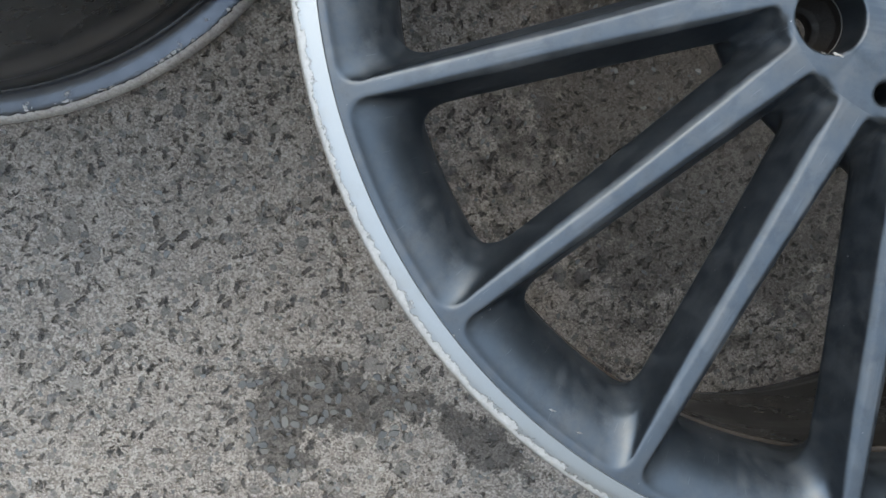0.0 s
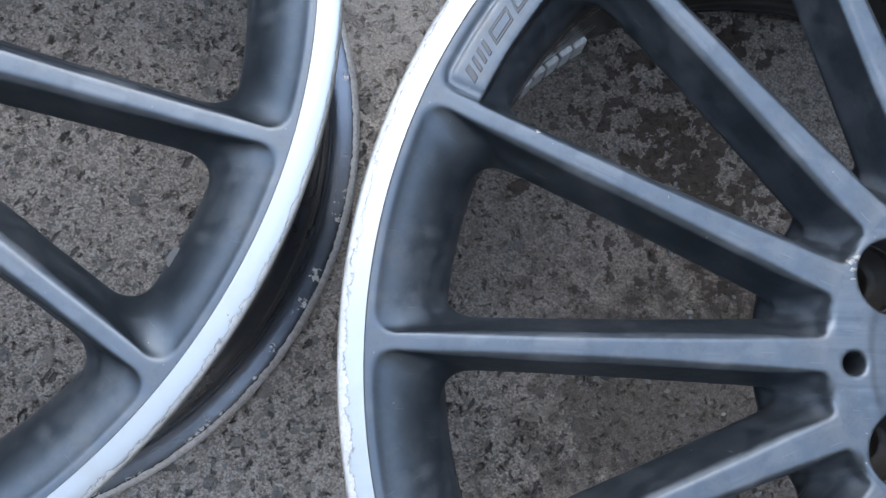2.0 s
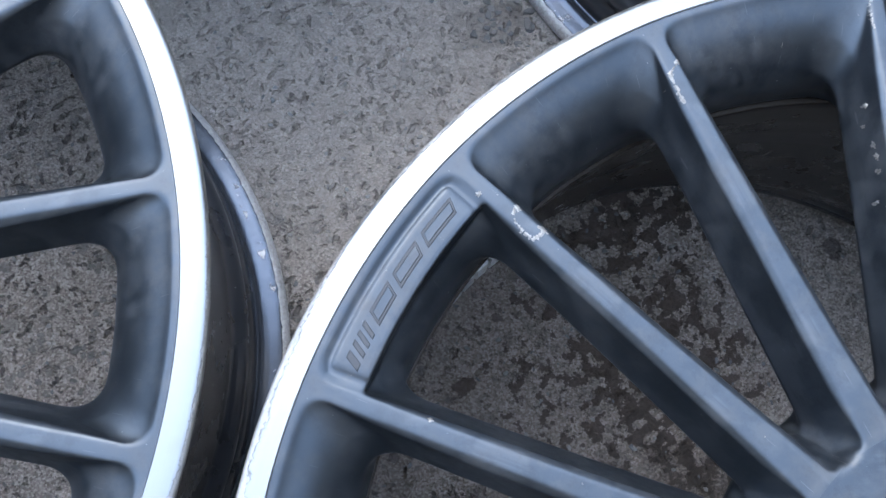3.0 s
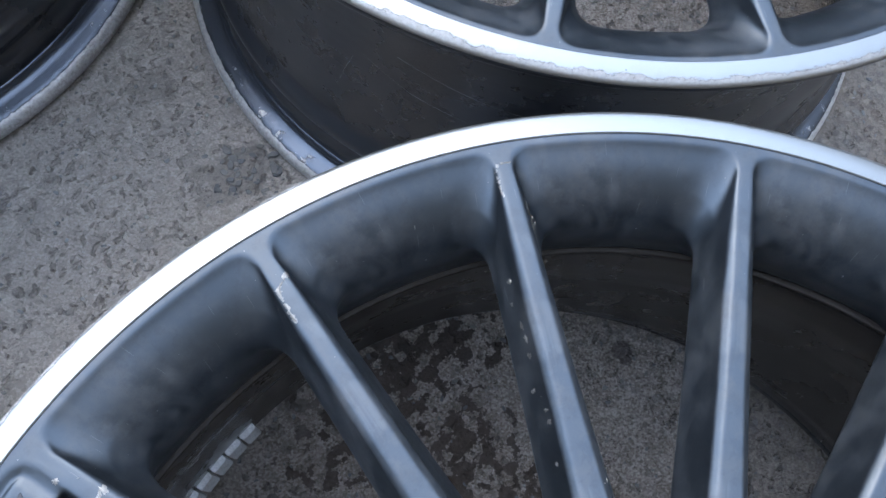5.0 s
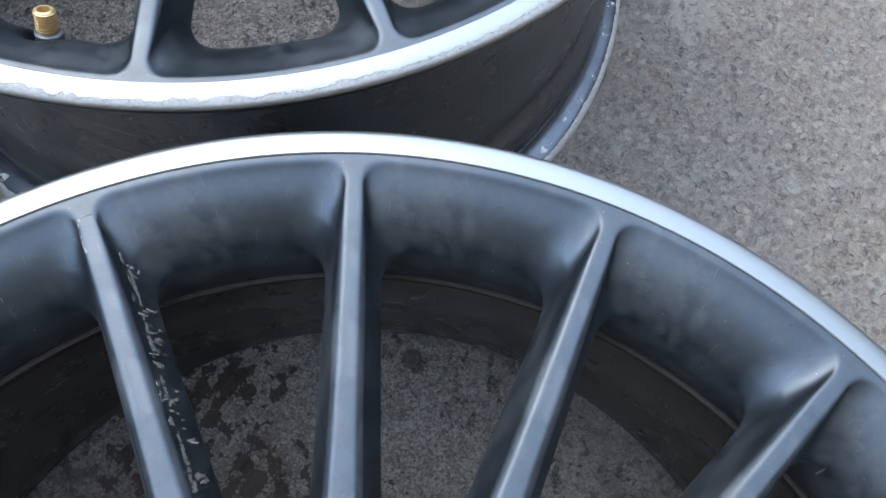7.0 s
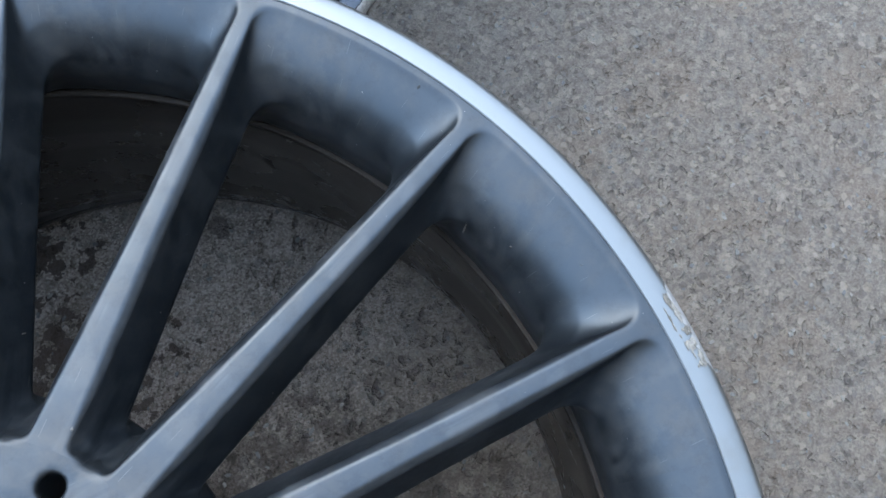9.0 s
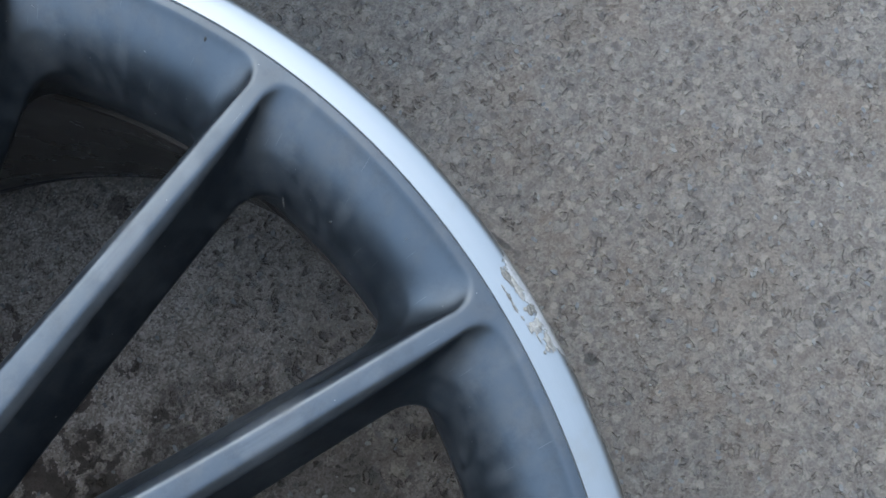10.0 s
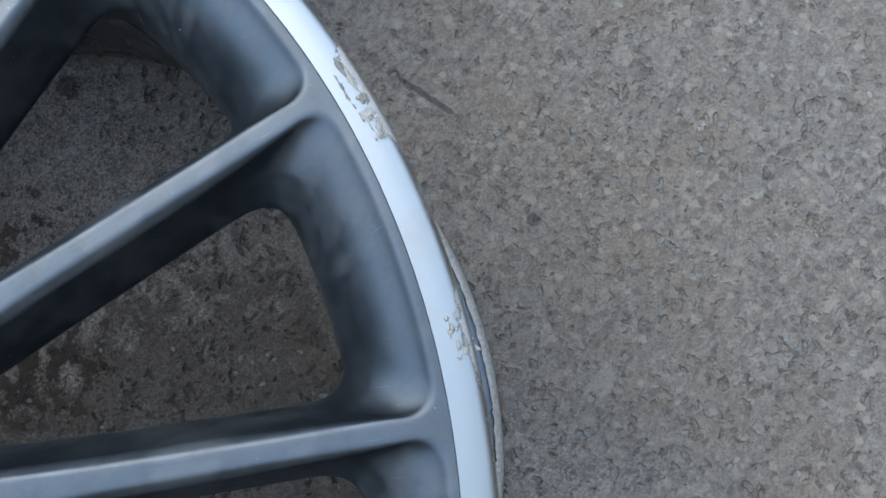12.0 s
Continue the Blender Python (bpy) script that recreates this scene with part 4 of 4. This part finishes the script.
ribbon(W1, [(0.2300, 3.035), (0.2285, 3.00), (0.2268, 2.972)], 0.0006, 31, GOUGE)
ribbon(W1, [(0.2280, 2.985), (0.2245, 2.968), (0.2200, 2.966), (0.2130, 2.966)], 0.0011, 32)
chip(0.2262, 2.972, 0.0016, 0.0012, 33)
ribbon(W1, [(0.2408, 4.03), (0.2405, 3.98)], 0.0007, 50, GOUGE)
ribbon(W1, [(0.2405, 3.975), (0.2370, 3.961), (0.2330, 3.962), (0.2268, 3.964)], 0.0007, 51)
for i in range(9):
    g = np.random.default_rng(400 + i)
    r = (0.198, 0.190, 0.181, 0.176, 0.170, 0.158, 0.150, 0.146, 0.132)[i]
    chip(r, 4 - (0.0068 + g.uniform(0, 0.0018)) / r / STEP, g.uniform(0.0006, 0.0018), g.uniform(0.0003, 0.0006), 70 + i)
for i in range(20):
    g = np.random.default_rng(440 + i)
    r = g.uniform(0.120, 0.228)
    chip(r, 4 + (0.0060 + g.uniform(0, 0.0028)) / r / STEP, g.uniform(0.0004, 0.0020), g.uniform(0.0002, 0.0005), 170 + i, g.uniform(-0.3, 0.3), mat=GOUGE if i % 2 else CHIP)
for i in range(36):
    g = np.random.default_rng(540 + i)
    r = g.uniform(0.125, 0.222)
    chip(r, 4 + (0.0066 + g.uniform(0, 0.0030)) / r / STEP, g.uniform(0.0005, 0.0020), g.uniform(0.0003, 0.0009), 610 + i, g.uniform(-1.5, 1.5), mat=GOUGE if i % 3 else RUBBER)
for lo, hi in ((0.222, 0.205), (0.203, 0.188), (0.180, 0.166), (0.160, 0.140)):
    ribbon(W1, [(lo, 4 + 0.0071 / lo / STEP), (hi, 4 + 0.0072 / hi / STEP)], 0.0005, int(lo * 1e4), GOUGE)
chip(0.2036, 1.045, 0.0012, 0.0010, 120, f=badge_solid)
for i, (r, k, a, c) in enumerate(((0.0735, 1.30, 0.0022, 0.0012), (0.0722, 1.40, 0.0016, 0.0011), (0.0715, 1.22, 0.0018, 0.0007), (0.0700, 1.10, 0.0012, 0.0005))):
    chip(r, k, a, c, 130 + i, 0.6)
chip(0.0815, 6.18, 0.0008, 0.0006, 140)
chip(0.0632, 13.71, 0.0008, 0.0024, 142, 0.5)
chip(0.0668, 13.87, 0.0006, 0.0012, 143, 0.5)
for i, (r, k, a, c) in enumerate(((0.2193, 7.242, 0.0014, 0.0004), (0.2161, 7.40, 0.0009, 0.0005), (0.2413, 13.43, 0.0004, 0.0016), (0.2417, 13.28, 0.0004, 0.0013), (0.2487, 13.95, 0.0005, 0.0004))):
    chip(r, k, a, c, 150 + i, 0.3)
chip(0.2250, 7.45, 0.0006, 0.0006, 156, mat=RUBBER)
chip(0.2437, 6.75, 0.0008, 0.0006, 141, mat=RUBBER)
for i in range(40):
    g = np.random.default_rng(900 + i)
    chip(g.uniform(0.09, 0.24), g.uniform(-3, 9), g.uniform(0.0003, 0.0008), g.uniform(0.0001, 0.00025), 200 + i, g.uniform(0, 3))


def lip_gouge(deg, r, long, wide, seed):
    """A torn, dirty spot on the bright lip."""
    flake(W1, r, radians(deg), wide, long, 0.0, seed, GOUGE if seed % 4 == 0 else TORN, "kerb_gouge", f=lambda rr, tt, z: z - (0.2431 - 0.085 * (rr - 0.2496)), lift=0.0003)


for i, (deg, r, lo, wi) in enumerate(((180.9, 0.2553, 0.0030, 0.0011), (179.9, 0.2560, 0.0036, 0.0012), (177.2, 0.2550, 0.0028, 0.0018), (176.0, 0.2562, 0.0030, 0.0012), (178.3, 0.2568, 0.0022, 0.0007), (162.9, 0.2545, 0.0022, 0.0007), (161.8, 0.2552, 0.0014, 0.0009), (163.6, 0.2562, 0.0018, 0.0006))):
    lip_gouge(deg, r, lo, wi, 300 + i)

for i in range(26):
    g = np.random.default_rng(1200 + i)
    deg = g.uniform(175.3, 181.6) if i < 18 else g.uniform(161.0, 164.2)
    lip_gouge(deg, g.uniform(0.2520, 0.2570), g.uniform(0.0005, 0.0022), g.uniform(0.0002, 0.0008), 1300 + i)

# balance weights inside the first wheel's barrel, and marks beside the rear opening
for i in range(5):
    th = -(1.97 + 0.122 * i) * STEP
    bm = bmesh.new()
    bmesh.ops.create_cube(bm, size=1.0, matrix=Matrix.Diagonal((0.0044, 0.0092, 0.019, 1)))
    bmesh.ops.bevel(bm, geom=bm.edges[:], offset=0.0006, segments=2, affect="EDGES")
    me = bpy.data.meshes.new("balance_weight")
    bm.to_mesh(me)
    bm.free()
    me.materials.append(WEIGHT)
    ob = new("balance_weight", me)
    ob.parent = W1
    ob.matrix_basis = Matrix.Rotation(th, 4, "Z") @ Matrix.Translation((0.2258, 0, 0.060)) @ Matrix.Rotation(radians(4), 4, "Y")
    tagged(ob, "silver stick-on balance weight")


# worn edge where the cast face meets the barrel, and pale scuffs
for wheel in (W1, W2, W3, W4):
    lathe("barrel_ledge", [(0.2164, 0.1948), (0.2164, 0.1954), (0.2168, 0.1958), (0.2215, 0.1958), (0.2215, 0.1930), (0.2165, 0.1930)], LEDGE, wheel, "worn brownish edge", n=180)
for k, wide in ((5.235, 0.0007), (5.265, 0.0011), (5.295, 0.0012), (5.325, 0.0010), (6.74, 0.0007)):
    wall_scratch(W1, [(-22.5 * k, 0.2326, 0.031), (-22.5 * k - 0.15, 0.2328, 0.027)], wide, int(k * 100), CHIP)
wall_scratch(W1, [(-22.5 * 6.38, 0.2238, 0.100), (-22.5 * 6.41, 0.2242, 0.097)], 0.0006, 77, CHIP)
wall_scratch(W3, [(15.2, 0.2316, 0.1660), (14.7, 0.2313, 0.1600), (13.6, 0.2312, 0.1550), (11.8, 0.2311, 0.1520), (9.5, 0.2311, 0.1510)], 0.0004, 78, COLLAR)
wall_scratch(W3, [(-22.5, 0.2311, 0.1480), (-24.0, 0.2314, 0.1300), (-25.0, 0.2317, 0.1150)], 0.0004, 79, COLLAR)
wall_scratch(W3, [(-21.0, 0.2312, 0.1550), (-14.0, 0.2312, 0.1400), (-6.0, 0.2313, 0.1320)], 0.00025, 80, COLLAR)
wall_scratch(W3, [(-16.0, 0.2319, 0.1700), (-4.0, 0.2312, 0.1560), (6.0, 0.2311, 0.1480)], 0.0002, 81, COLLAR)


# valves
def valve(wheel, deg, brass=True):
    al = radians(deg)
    out = Vector((math.cos(al), math.sin(al), 0))
    ax = (Vector((0, 0, 1)) - 0.5 * out).normalized()
    base = out * 0.2219 + Vector((0, 0, 0.2240)) - ax * 0.0125
    stem = tube("valve_stem", base, ax, [(-0.012, 0.0076), (0, 0.0068), (0.009, 0.0056), (0.0104, 0.0048), (0.011, 0.0046)], RUBBER, wheel, "black rubber valve base")
    if brass:
        tube("valve_washer", base + ax * 0.011, ax, [(0, 0.0046), (0.0004, 0.0054), (0.0015, 0.0054), (0.0020, 0.0046)], WASHER, stem, "dark grey washer")
        rings = [(0.0020, 0.0037), (0.0028, 0.0037)]
        d = 0.0028
        while d < 0.0100:
            rings += [(d + 0.0004, 0.0043), (d + 0.0007, 0.0043), (d + 0.0010, 0.0033), (d + 0.0012, 0.0033)]
            d += 0.0012
        rings += [(0.0112, 0.0038), (0.0116, 0.0034), (0.0116, 0.0024), (0.0080, 0.0022), (0.0080, 0.0008)]
        tube("threaded_tip", base + ax * 0.011, ax, rings, BRASS, stem, "threaded brass valve tip without cap", n=24)
    return stem


valve(W3, -11.4)
valve(W2, 9.0, False)

# small casting nub under the flank of one spoke
nub = tube("casting_nub", (0.1536, 0.0105, 0.2195), (0.25, 0.9, 0.25), [(0, 0.0026), (0.0012, 0.0024), (0.0020, 0.0014)], RUBBER, W1, "small black nub")

# ---- loose stone chips in the asphalt ----
shapes = [stone_shape(s) for s in range(14)]
meshes = []
for mat in (STONE, DAMP_STONE):
    for v, f in shapes:
        me = bpy.data.meshes.new("stone")
        me.from_pydata(v, [], f)
        me.materials.append(mat)
        meshes.append(me)


def in_patch(x, y):
    return any(((x - px) / rx) ** 2 + ((y - py) / ry) ** 2 < 1 for px, py, rx, ry in PATCHES)


def stone_size(x, y):
    s = rng.uniform(0.0016, 0.0042)
    return s * 1.55 if in_patch(x, y) else s


placed = 0
while placed < 290:
    if placed < 150:
        px, py, rx, ry = PATCHES[int(rng.integers(0, 3))]
        x, y = px + rx * rng.uniform(-1, 1), py + ry * rng.uniform(-1, 1)
    else:
        x, y = rng.uniform(-0.46, -0.24), rng.uniform(-0.38, 0.0)
    s = stone_size(x, y)
    ob = new("stone", meshes[int(rng.integers(0, 14)) + (14 if in_patch(x, y) else 0)])
    ob.parent = ground
    ob.matrix_basis = Matrix.Translation((x, y, ground_z(x, y) - 0.0002)) @ Matrix.Rotation(rng.uniform(0, 6.28), 4, "Z") @ Matrix.Diagonal((s, s, s * (0.95 if in_patch(x, y) else 0.5), 1))
    placed += 1
sv, sf = [], []
for _ in range(6500):
    x, y = rng.uniform(-0.6, 0.64), rng.uniform(-0.44, 0.70)
    if in_patch(x, y):
        continue
    s = stone_size(x, y) * 0.8
    v, f = shapes[int(rng.integers(0, 14))]
    tu = rng.uniform(0, 6.28)
    ca, sa = math.cos(tu) * s, math.sin(tu) * s
    z = ground_z(x, y)
    o = len(sv)
    sv += [(x + ca * a - sa * c, y + sa * a + ca * c, z - 0.0002 + s * 0.5 * h) for a, c, h in v]
    sf += [tuple(o + i for i in fc) for fc in f]
gravel = add_mesh("stone_chips", sv, sf, STONE, ground, smooth=False)
tagged(gravel, kind="stuff")
